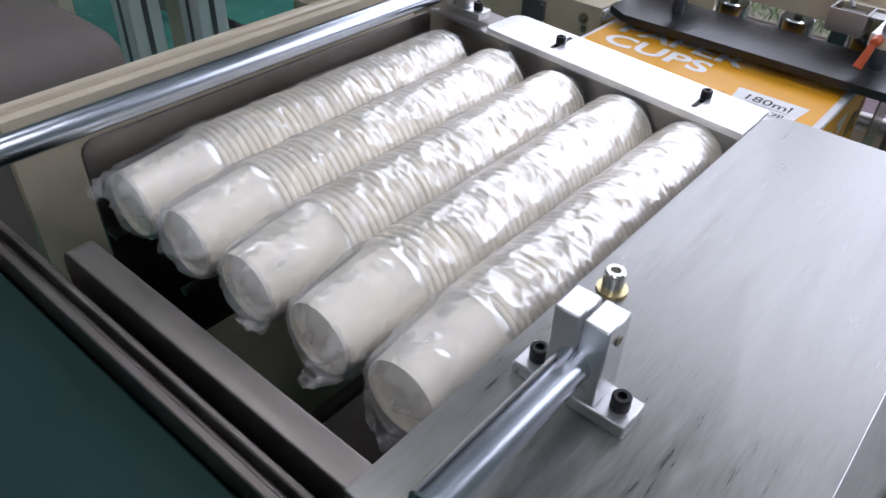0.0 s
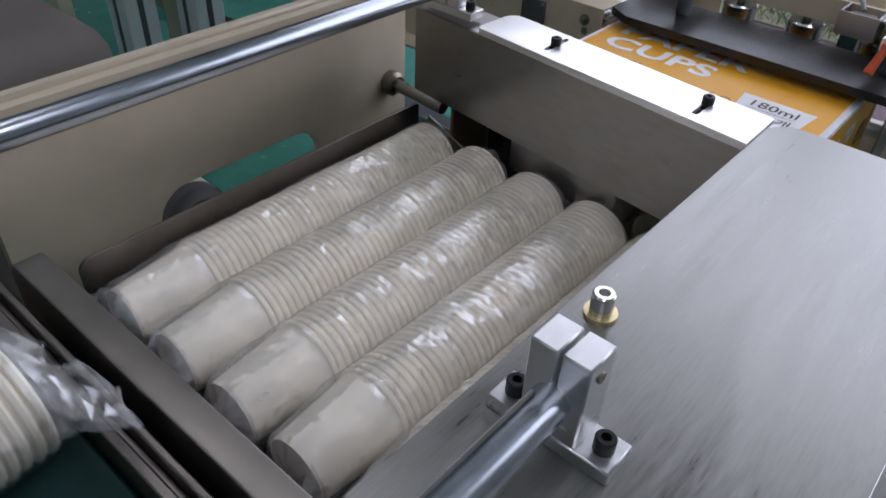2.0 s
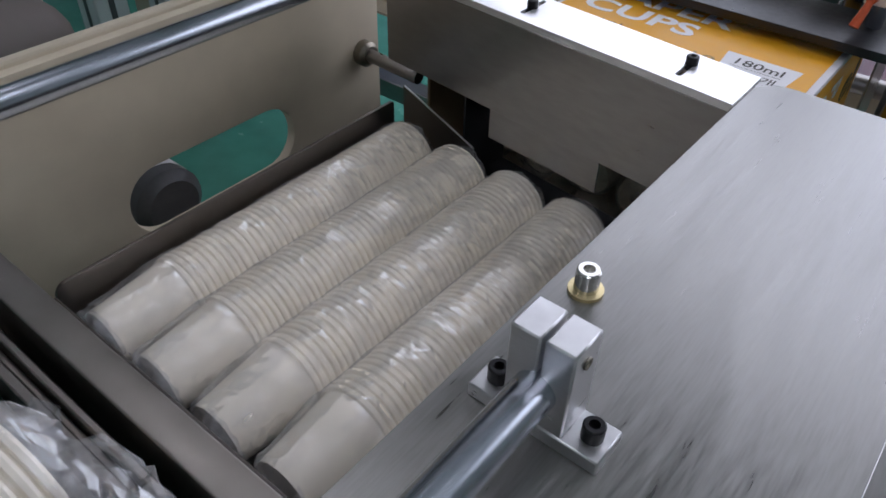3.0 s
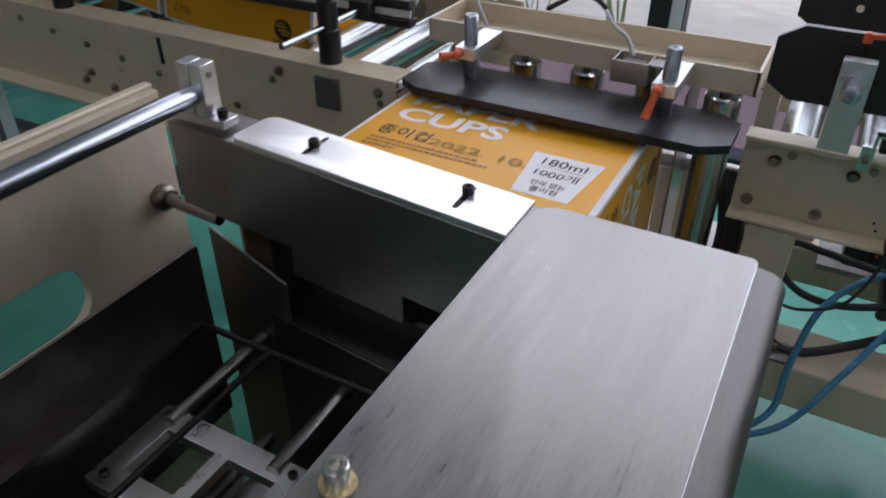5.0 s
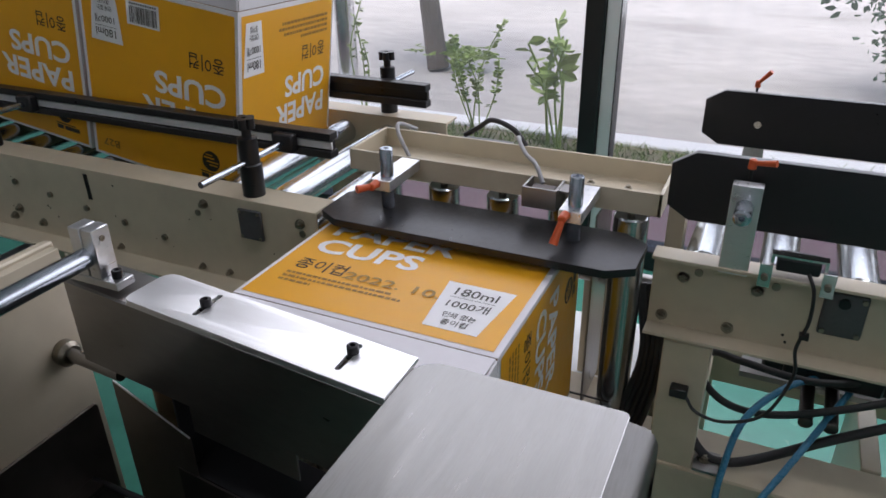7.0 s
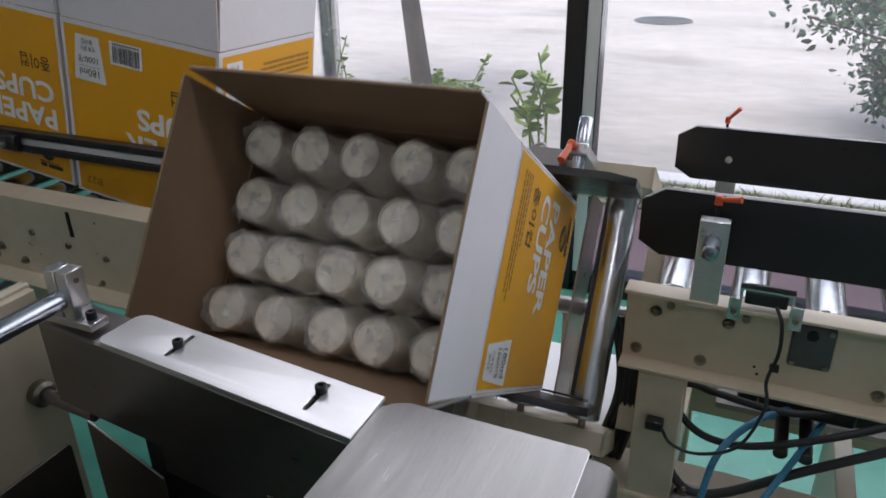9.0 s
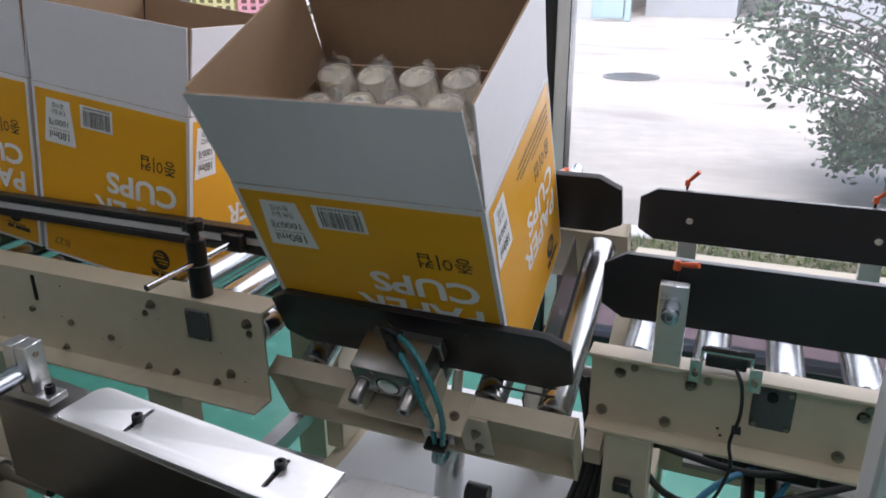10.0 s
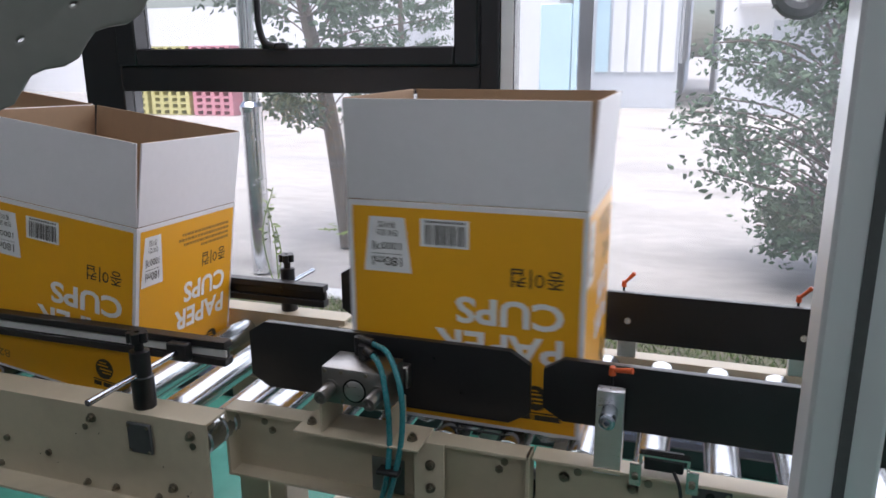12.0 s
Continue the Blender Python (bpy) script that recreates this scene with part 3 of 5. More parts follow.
plant("weed_clump", (-2.0, 3.7, 0.0), 26, 0.14, 9, (LEAF_Y, 0.05), "low green weeds at the foot of a tree", "plant", 0.42, 0.2)


def tree(base, label, height, crown, seedn, lean=(0, 0), clumps=60, trunk_r=0.035):
    t = thing("tree", base, label, "tree")
    rnd = random.Random(seedn)
    bx, by, bz = base
    bm, vs, fs = bmesh.new(), [], []
    top = Vector((bx + lean[0], by + lean[1], bz + height))
    trunk = [Vector(base), Vector(base).lerp(top, 0.35) + Vector((0.03, 0, 0)), Vector(base).lerp(top, 0.7) + Vector((-0.03, 0.02, 0)), top]
    line = smooth_line(trunk, 6)
    for i, (p, q) in enumerate(zip(line, line[1:])):
        f = i / len(line)
        add_cyl(bm, p, q, trunk_r * (1 - 0.75 * f), seg=8, r2=trunk_r * (1 - 0.75 * (f + 1 / len(line))), caps=False)
    for _ in range(clumps):
        a, f = rnd.uniform(0, 6.3), rnd.uniform(0, 1)
        h = crown[2] + (crown[3] - crown[2]) * f
        rad = crown[0] * math.sin(math.pi * min(0.92, max(0.16, f * 0.85 + 0.12))) * rnd.uniform(0.45, 1.05)
        end = Vector((bx + lean[0] * 0.7 + crown[1] + math.cos(a) * rad, by + lean[1] * 0.7 + math.sin(a) * rad, bz + h))
        root = line[min(len(line) - 1, int(len(line) * max(0.2, min(0.95, (h - 0.25) / height))))]
        mid = root.lerp(end, 0.5) + Vector((rnd.gauss(0, 0.04), rnd.gauss(0, 0.04), rnd.uniform(0.0, 0.1)))
        add_tube(bm, [root, mid, end], 0.006, 5, 4)
        for _ in range(66):
            p = mid.lerp(end, rnd.uniform(0.1, 1.15)) + Vector([rnd.gauss(0, 0.05) for _ in range(3)])
            b = rnd.uniform(0, 6.3)
            leaf_mesh(vs, fs, p, (math.cos(b), math.sin(b), rnd.uniform(-1.6, 0.6)), rnd.uniform(0.032, 0.058) * max(1, height / 2.2), rnd)
    part("trunk", bm, BARK, t)
    me = bpy.data.meshes.new("crown")
    me.from_pydata([tuple(Vector(v) - Vector(base)) for v in vs], [], fs)
    me.materials.append(LEAF)
    ob = new("crown", me)
    ob.parent = t
    tagged(ob, kind="stuff")
    return t


tree((0.93, 3.6, 0.0), "small leafy tree with a thin trunk", 1.6, (1.05, 0.15, 0.20, 1.95), 4, (-0.05, 0.1), 200)
tree((-2.12, 3.65, 0.0), "leaning tree with a bare dark trunk", 2.7, (1.0, 0.05, 0.95, 2.9), 9, (-0.56, 0.2), 70, 0.075)
tree((3.2, 9.5, 0.0), "leafy roadside tree in the yard", 3.2, (1.3, 0.0, 1.0, 3.6), 12, (0.1, 0.1), 80, 0.08)
tree((-6.5, 15.5, 0.0), "broad leafy tree standing before the sheds", 4.0, (1.8, 0.0, 1.3, 4.6), 21, (0.1, 0.1), 80, 0.1)

pole = thing("steel_post", (-2.38, 2.9, 0.0), "bright round steel downpipe post with a collar", "post")
part("lower_tube", C(((-2.38, 2.9, 0.0), (-2.38, 2.9, 1.02), 0.062), seg=24), STEEL_TUBE, pole)
part("collar", lathe([(0, 0.066), (0.03, 0.07), (0.06, 0.05)], (-2.38, 2.9, 1.0), (-2.38, 2.9, 1.1), 24), STEEL_TUBE, pole)
part("upper_tube", C(((-2.38, 2.9, 1.05), (-2.38, 2.9, 3.4), 0.045), seg=24), STEEL_TUBE, pole)
solo("manhole_cover", lathe([(0, 0.33), (0.012, 0.33), (0.014, 0.3), (0.012, 0.28)], (-1.18, 8.15, -0.012), (-1.18, 8.15, 1), 40), SHEET, "round dull iron manhole cover in the yard", "manhole cover", (-1.18, 8.15, -0.012))


def shed(name, x0, x1, y0, y1, h, wall, label, windows, trim):
    t = thing(name, ((x0 + x1) / 2, y0, 0), label, "building")
    part("wall", B((x0, x1, y0, y1, -0.05, h)), wall, t)
    part("roof", B((x0 - 0.2, x1 + 0.2, y0 - 0.25, y1 + 0.2, h, h + 0.25)), trim, t)
    for wx0, wx1, wz0, wz1, m in windows:
        w = part("window", B((wx0, wx1, y0 - 0.05, y0 + 0.02, wz0, wz1)), BLACK_AL if m else WALL_W, t)
        part("pane", B((wx0 + 0.06, wx1 - 0.06, y0 - 0.07, y0 - 0.052, wz0 + 0.06, wz1 - 0.06)), GREY_W, w)
    return t


shed("white_shed", -9.5, -3.2, 18, 30, 6, WALL_W, "white clad factory shed with a blue door", [(-7.5, -6.4, 1.2, 2.2, 0), (-5.6, -4.9, 1.2, 2.0, 0)], GREY_W)
bd = thing("blue_gate", (-3.0, 17.2, 0), "pale blue sheet metal gate beside the shed", "gate")
part("leaf", B((-3.5, -2.75, 17.15, 17.25, 0.05, 2.5), bevel=0.02), BLUE_W, bd)
part("post", B((-2.72, -2.6, 17.1, 17.3, 0.0, 2.7)), BLUE_W, bd)
gl = thing("grey_hall", (-1.6, 19, 0), "grey hall with rows of tall windows", "building")
part("wall", B((-2.5, -0.35, 19, 42, -0.05, 7)), GREY_W, gl)
for k in range(6):
    part("window", B((-0.36, -0.28, 20 + k * 3.2, 22.2 + k * 3.2, 1.1, 4.4)), WALL_W, gl)
for k in range(5):
    for j in range(2):
        part("window", B((-2.4 + k * 0.41, -2.07 + k * 0.41, 18.93, 19.01, 0.9 + j * 2.2, 2.7 + j * 2.2)), BLUE_W if k == 0 else WALL_W, gl)
shed("far_white_hall", 0.6, 14, 17.5, 30, 5.5, WALL_W, "white far hall with a canopy", [(1.6, 3.2, 1.1, 2.1, 0), (4.4, 6.0, 1.1, 2.1, 0)], BLUE_W)
solo("canopy", B((0.9, 4.2, 16.4, 17.48, 2.35, 2.55)), WALL_W, "white flat canopy on the far hall", "canopy", (0.9, 17.0, 2.35))
solo("long_fence_wall", B((-40, -9.6, 24, 24.4, -0.05, 3.2), (14.1, 40, 22, 22.4, -0.05, 4)), WALL_W, "pale boundary wall of the yard", "wall", (-10, 24, 0))


def pallet_stack(x, y, n, mat, group):
    t = thing("pallet_stack", (x, y, 0), "tall stack of coloured plastic pallets in the yard", "pallets", group)
    for k in range(n):
        z = k * 0.145
        bm = B((x - 0.55, x + 0.55, y - 0.5, y + 0.5, z + 0.105, z + 0.14), (x - 0.55, x + 0.55, y - 0.5, y + 0.5, z, z + 0.02))
        for j in range(5):
            add_box(bm, (x - 0.55 + j * 0.245, x - 0.45 + j * 0.245, y - 0.5, y + 0.5, z + 0.02, z + 0.105))
        part("pallet", bm, mat, t, smooth=False)
    return t


for k in range(3):
    pallet_stack(-13.0 + k * 1.2, 14.5, 11, PALLET_R if k == 2 else PALLET_Y, "yard pallet stacks")

# ---- infeed belt and lifting tray ----
belt = thing("belt_conveyor", (-1.0, -1.33, 0.0), "flat dark-green belt conveyor with steel edges", "conveyor")
part("belt", B((-2.4, 0.6, -1.62, -1.080, 0.826, 0.832), bevel=0.002), BELT, belt)
part("bed", B((-2.4, 0.6, -1.6, -1.085, 0.74, 0.823)), SHEET, belt)
part("edge_rail", B((-2.4, 0.6, -1.077, -1.071, 0.78, 0.848), (-2.4, 0.6, -1.066, -1.0615, 0.76, 0.853), (-2.4, 0.6, -1.071, -1.066, 0.76, 0.842), bevel=0.001), TRAY, belt, "folded steel side edge")
part("leg", B((-0.5, -0.44, -1.5, -1.44, 0, 0.74)), CREAM, belt)
part("leg", B((-2.0, -1.94, -1.5, -1.44, 0, 0.74)), CREAM, belt)
solo("tray_front_beam", cut_plate(rounded(-0.425, -0.149, 0.60, 0.860, [0, 0, 0.0, 0.012]), [], 0.016, frame_of((0, -1.0435, 0), (1, 0, 0), (0, 0, 1)), 0.0015), BEAM, "folded dull steel cross beam in front of the tray", "beam", (-0.28, -1.038, 0.6))

side = thing("machine_side_plate", (-0.6, -1.0, 0.0), "cream painted machine side plate with an oval opening", "machine frame")
part("plate", cut_plate([(-1.012, 0.0), (-0.525, 0.0), (-0.525, 0.872), (-1.012, 0.872)], [rounded(-0.875, -0.665, 0.665, 0.742, 0.037)], 0.01, frame_of((-0.599, 0, 0), (0, 1, 0), (0, 0, 1)), 0.001), CREAM, side)
part("top_flange", B((-0.616, -0.604, -1.012, -0.52, 0.866, 0.878), bevel=0.002), CREAM, side)
mot = solo("drive_motor", lathe([(0, 0.034), (0.02, 0.04), (0.21, 0.04), (0.22, 0.03)], (-0.84, -0.815, 0.665), (-0.6, -0.815, 0.665), 24), MOTOR, "dark round drive motor behind the side plate", "motor", (-0.7, -0.815, 0.665))
part("label", lathe([(0.03, 0.0405), (0.115, 0.0405)], (-0.76, -0.815, 0.665), (-0.6, -0.815, 0.665), 24), INK_W, mot, "white wrap label")

tie = thing("tie_rod", (-0.59, -0.56, 0.758), "round steel tie rod with a collar", "rod")
part("rod", C(((-0.594, -0.552, 0.757), (-0.500, -0.5575, 0.757), 0.0075)), SHEET, tie)
part("collar", lathe([(0, 0.015), (0.012, 0.015), (0.016, 0.011)], (-0.594, -0.552, 0.757), (-0.4, -0.5634, 0.757), 20), BOLT, tie)


def clamp_block(cx, cy, z, flip=1):
    """A shaft support: split block on a flanged foot, two foot screws, one clamp screw."""
    t = thing("shaft_clamp", (cx, cy, z), "split aluminium shaft clamp with black foot screws", "clamp", "shaft clamps")
    bm = B((cx - 0.034, cx + 0.034, cy - 0.011, cy + 0.011, z, z + 0.0085), bevel=0.0008)
    part("foot", bm, ALU, t)
    for sgn in (-1, 1):
        bm = B((cx + sgn * 0.0009, cx + sgn * 0.0155, cy - 0.0105, cy + 0.0105, z + 0.0085, z + 0.060), bevel=0.0009)
        part("jaw", bm, ALU, t)
        socket_bolt(t, (cx + sgn * 0.0248, cy, z + 0.0085), 0.0052, 0.0085, BLACK_OX)
    socket_bolt(t, (cx + 0.0156, cy, z + 0.049), 0.003, 0.001, BOLT, (1, 0, 0), "clamp_screw")
    return t


clamp_block(-0.1005, -0.937, 0.8728)
clamp_block(-0.495, -0.556, 0.8728)
solo("guide_shaft", lathe([(0, 0.009), (0.001, 0.0101), (0.134, 0.0101), (0.135, 0.009)], (-0.1005, -0.922, 0.9025), (-0.1005, -2.0, 0.9025), 40), CHROME, "chromed round guide shaft in its clamp", "shaft", (-0.1005, -1.3, 0.9025), "guide shafts")
solo("guide_shaft", lathe([(0, 0.009), (0.001, 0.0101), (0.515, 0.0101), (0.516, 0.009)], (-0.495, -0.541, 0.9025), (-0.495, -2.0, 0.9025), 40), CHROME, "chromed round guide shaft in its clamp", "shaft", (-0.495, -1.2, 0.9025), "guide shafts")

tab = thing("machine_table", (-0.05, -0.9, 0.0), "brushed steel machine table with rounded corners", "table")
part("top", cut_plate(rounded(-0.147, 0.023, -1.058, -0.548, [0, 0, 0.004, 0.024]), [], 0.004, frame_of((0, 0, 0.8705), (1, 0, 0), (0, 1, 0)), 0.0006), BRUSHED, tab)
bm = bmesh.new()
edge = [(0.0236, 0.8721), (0.036, 0.8705), (0.043, 0.866), (0.0465, 0.858), (0.047, 0.845), (0.047, 0.62)]
rows = [[bm.verts.new((x, y, z)) for x, z in edge] for y in (-1.058, -0.556)]
for k in range(len(edge) - 1):
    bm.faces.new((rows[0][k], rows[0][k + 1], rows[1][k + 1], rows[1][k]))
bmesh.ops.solidify(bm, geom=bm.faces[:], thickness=0.002)
part("rolled_edge", bm, BRUSHED, tab, "edge of the top, bent down")
part("fold_line", B((0.0229, 0.0238, -1.058, -0.552, 0.8722, 0.8729)), ALU, tab, "bright worn fold line")
# wall beside the tray, shade included in its dark steel colour
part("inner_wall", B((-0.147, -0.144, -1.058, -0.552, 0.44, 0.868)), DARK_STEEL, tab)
part("far_apron", B((-0.12, 0.04, -0.556, -0.552, 0.64, 0.866)), BRUSHED, tab)
part("pedestal", B((-0.13, 0.03, -1.04, -0.62, 0.0, 0.64)), CREAM, tab)
socket_bolt(tab, (-0.1285, -0.852, 0.8753), 0.0068, 0.0135, NICKEL, name="cap_screw", washer=BRASS)
rnd = random.Random(2)
for k in range(10):
    x, y = rnd.uniform(-0.13, 0.01), rnd.uniform(-1.04, -0.6)
    part("speck", C(((x, y, 0.8726), (x, y, 0.8729), rnd.uniform(0.0008, 0.0016)), seg=8), BLACK_OX, tab)

chute = thing("chute", (-0.3, -0.57, 0.45), "polished steel chute mouth with a slotted cover", "chute")
slots = []
for sx, sy0, sy1 in ((-0.3625, -0.574, -0.535), (-0.2005, -0.592, -0.553)):
    slots.append(rounded(sx - 0.0032, sx + 0.0032, sy0, sy1, 0.0031, 4))
SKEW = Matrix.Translation((-0.441, -0.5775, 0)) @ Matrix.Rotation(radians(-5.9), 4, "Z")


def skewed(bm):
    """Drawn along the chute's own skew front edge, then set in place."""
    bmesh.ops.transform(bm, matrix=SKEW, verts=bm.verts)
    return bm


outline = [(-0.437, -0.5779), (-0.1485, -0.6077), (-0.1485, -0.5512), (-0.427, -0.5213), (-0.4335, -0.5222), (-0.4385, -0.526), (-0.4415, -0.532), (-0.4435, -0.570), (-0.4415, -0.5755)]
part("cover", cut_plate(outline, slots, 0.003, frame_of((0, 0, 0.8735), (1, 0, 0), (0, 1, 0)), 0.0005), POLISHED, chute, "polished slotted cover plate")
part("support_bar", skewed(B((-0.094, 0.294, 0.003, 0.052, 0.860, 0.868), bevel=0.001)), SHEET, chute)
for sx, sy in ((-0.3625, -0.556), (-0.2005, -0.5655)):
    socket_bolt(chute, (sx, sy, 0.8752), 0.0052, 0.0075, BLACK_OX, washer=BLACK_OX)
part("front_plate", skewed(B((-0.097, 0.293, 0.0005, 0.003, 0.772, 0.868), bevel=0.0008)), SHEET, chute)
part("front_lip", skewed(B((0.0, 0.293, 0.0, 0.0028, 0.8685, 0.8718))), POLISHED, chute, "bent bright lip of the cover")
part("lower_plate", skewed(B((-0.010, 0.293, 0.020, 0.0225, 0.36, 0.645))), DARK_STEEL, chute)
# black sheets paint the recess's shade; the added side blocks light
part("tunnel_roof", skewed(B((-0.09, 0.293, 0.004, 0.07, 0.800, 0.803), (-0.09, 0.293, 0.0705, 0.0725, 0.735, 0.803))), RUBBER_AND_SHADE, chute)
part("tunnel_floor", skewed(B((-0.02, 0.293, 0.023, 0.095, 0.643, 0.646))), RUBBER_AND_SHADE, chute)
part("tunnel_side", skewed(B((0.0, 0.003, 0.024, 0.095, 0.646, 0.799))), RUBBER_AND_SHADE, chute)
part("tongue", skewed(B((0.055, 0.19, 0.004, 0.006, 0.737, 0.771))), SHEET, chute, "dull hanging tongue plate")
part("lead_in", skewed(cut_plate([(-0.095, 0.36), (0.02, 0.36), (0.02, 0.699), (-0.091, 0.732), (-0.095, 0.732)], [], 0.0016, frame_of((0, 0.022, 0), (1, 0, 0), (0, 0, 1)))), BEAM, chute, "dull slanting lead-in plate")
part("lead_in_edge", skewed(C(((-0.092, 0.0208, 0.7325), (0.02, 0.0208, 0.6995), 0.0011), seg=8)), POLISHED, chute, "bright worn edge")

# ---- roller conveyors ----


def extruded(x0, x1, ring):
    """A profile of (y, z) corners drawn out along x."""
    bm = bmesh.new()
    a, b = ([bm.verts.new((x, y, z)) for y, z in ring] for x in (x0, x1))
    bm.faces.new(a)
    bm.faces.new(b[::-1])
    for k in range(len(ring)):
        j = (k + 1) % len(ring)
        bm.faces.new((a[k], b[k], b[j], a[j]))
    bmesh.ops.recalc_face_normals(bm, faces=bm.faces)
    bmesh.ops.bevel(bm, geom=bm.edges[:], offset=0.0007, segments=1, affect="EDGES")
    return bm


def channel(parent, x0, x1, y, z0, z1, out, name="beam"):
    """A C profile along x: web at y, flanges toward out (-1: to -y)."""
    a, b = y + out * 0.004, y + out * 0.036
    return part(name, extruded(x0, x1, [(y, z0), (b, z0), (b, z0 + 0.005), (a, z0 + 0.005), (a, z1 - 0.005), (b, z1 - 0.005), (b, z1), (y, z1)]), CREAM, parent, smooth=False)


def roller(parent, x, y0, y1, z, r, grooves=()):
    prof = [(0.0, r * 0.9), (0.003, r)]
    for g in grooves:
        prof += [(g - 0.006, r), (g - 0.003, r * 0.9), (g + 0.003, r * 0.9), (g + 0.006, r)]
    prof += [(y1 - y0 - 0.003, r), (y1 - y0, r * 0.9)]
    ob = part("roller", lathe(prof, (x, y0, z), (x, y1, z), 28), ROLLER, parent)
    part("axle", C(((x, y0 - 0.018, z), (x, y1 + 0.018, z), 0.006), seg=10), BOLT, ob)
    return ob


LC = thing("infeed_roller_conveyor", (-1.4, 0.15, 0.0), "cream steel roller conveyor with zinc rollers", "conveyor")
part("near_beam", extruded(-2.9, -0.562, [(-0.145, 0.575), (-0.096, 0.575), (-0.096, 0.737), (-0.043, 0.737), (-0.043, 0.742), (-0.101, 0.742), (-0.101, 0.580), (-0.145, 0.580)]), CREAM, LC, smooth=False)
part("far_beam", extruded(-2.9, -0.562, [(0.405, 0.597), (0.45, 0.597), (0.45, 0.602), (0.41, 0.602), (0.41, 0.737), (0.46, 0.737), (0.46, 0.742), (0.405, 0.742)]), CREAM, LC, smooth=False)
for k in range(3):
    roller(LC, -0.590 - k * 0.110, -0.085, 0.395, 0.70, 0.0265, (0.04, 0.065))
# the queue's bed falls toward the tilting table
FALL = math.tan(radians(7.6))
for k in range(13):
    x = -0.90 - k * 0.095
    roller(LC, x, -0.088, 0.395, 0.6285 + FALL * (-0.848 - x), 0.0255, (0.05, 0.075))
for y in (-0.0935, 0.3985):
    bm = B((-1.25, 0.0, y - 0.0025, y + 0.0025, -0.02, 0.02))
    bmesh.ops.transform(bm, matrix=Matrix.Translation((-0.86, 0, 0.63)) @ Matrix.Rotation(radians(7.6), 4, "Y"), verts=bm.verts)
    part("bed_rail", bm, CREAM, LC, smooth=False)
for x, z in ((-0.5925, 0.718), (-0.793, 0.7195), (-0.6375, 0.6145), (-0.669, 0.5915), (-0.758, 0.5925), (-0.82, 0.592), (-1.289, 0.627), (-1.311, 0.607), (-1.228, 0.605), (-1.02, 0.592)):
    hex_bolt(LC, (x, -0.101, z), 0.0065 if z > 0.6 else 0.0048)
plate_cover = part("motor_plate", B((-0.716, -0.668, -0.108, -0.1015, 0.672, 0.727), bevel=0.002), MOTOR, LC, "small dark screwed cover plate")
for x, z in ((-0.711, 0.722), (-0.673, 0.722), (-0.711, 0.677), (-0.673, 0.677)):
    part("screw", C(((x, -0.108, z), (x, -0.110, z), 0.003), seg=8), BOLT, plate_cover)
part("slot_mark", B((-1.079, -1.0695, -0.1022, -0.1012, 0.681, 0.732)), BLACK_OX, LC, "dark vertical slot")
rnd = random.Random(31)
for k in range(16):
    x, z = rnd.uniform(-1.5, -0.6), rnd.uniform(0.6, 0.725)
    part("paint_chip", C(((x, -0.1012, z), (x, -0.1016, z), rnd.uniform(0.001, 0.0022)), seg=7), BLACK_OX, LC)
for x in (-0.80, -1.9, -2.7):
    part("leg", B((x - 0.04, x + 0.04, -0.10, -0.05, 0.0, 0.575), bevel=0.002), CREAM, LC)
    part("leg", B((x - 0.04, x + 0.04, 0.36, 0.41, 0.0, 0.597), bevel=0.002), CREAM, LC)
    part("cross_bar", B((x - 0.02, x + 0.02, -0.05, 0.36, 0.2, 0.24)), SHEET, LC)
part("stretcher", B((-2.7, -0.62, 0.12, 0.17, 0.20, 0.25), bevel=0.002), SHEET, LC)


def side_rail(x0, x1, y, z0, z1, posts, near, label):
    t = thing("guide_rail", ((x0 + x1) / 2, y, z0), label, "rail", "side guide rails")
    h = z1 - z0
    for a, b in ((z0, z0 + h * 0.30), (z1 - h * 0.30, z1)):
        part("lip", B((x0, x1, y - 0.012, y + 0.012, a, b), bevel=0.001), BLACK_PL, t)
    part("web", B((x0, x1, y - 0.004, y + 0.004, z0 + h * 0.30, z1 - h * 0.30), bevel=0.001), BLACK_PL, t)
    part("groove", B((x0, x1, y + near * 0.0045, y + near * 0.0085, z0 + h * 0.36, z1 - h * 0.36)), PROFILE, t, "bare metal groove")
    for px in posts:
        py, zt = y + near * (0.118 if near < 0 else 0.055), (z0 + z1) / 2
        p = part("post", lathe([(0, 0.019), (0.055, 0.019), (0.057, 0.0165), (0.10, 0.0165), (0.102, 0.012)], (px, py, 0.742), (px, py, 1), 24), BLACK_PL, t)
        bm = C(((px, py, 0.844), (px, py, 0.864), 0.008), seg=12)
        for a in range(5):
            c, s = math.cos(a * 1.2566) * 0.011, math.sin(a * 1.2566) * 0.011
            add_cyl(bm, (px + c, py + s, 0.859), (px + c, py + s, 0.876), 0.0072, 10)
        part("knob", bm, BLACK_PL, p)
        part("rod", C(((px, py + near * 0.12, zt), (px, y, zt), 0.0055), seg=14), CHROME, t)
        part("rail_clip", B((px - 0.022, px + 0.022, y + near * 0.010, y + near * 0.03, z0 + 0.006, z1 - 0.006), bevel=0.003), BLACK_PL, t)
    return t


side_rail(-2.6, -0.612, 0.045, 0.780, 0.826, (-0.702, -1.36), -1, "black guide rail with a bare metal groove on posts")
side_rail(-2.6, -0.594, 0.385, 0.780, 0.829, (-0.72, -1.6), 1, "black guide rail with a bare metal groove on posts")

RC = thing("outfeed_roller_conveyor", (0.7, 0.15, 0.0), "cream steel outfeed roller conveyor with zinc rollers", "conveyor")
channel(RC, -0.043, 2.2, 0.0, 0.612, 0.742, -1, "near_beam")
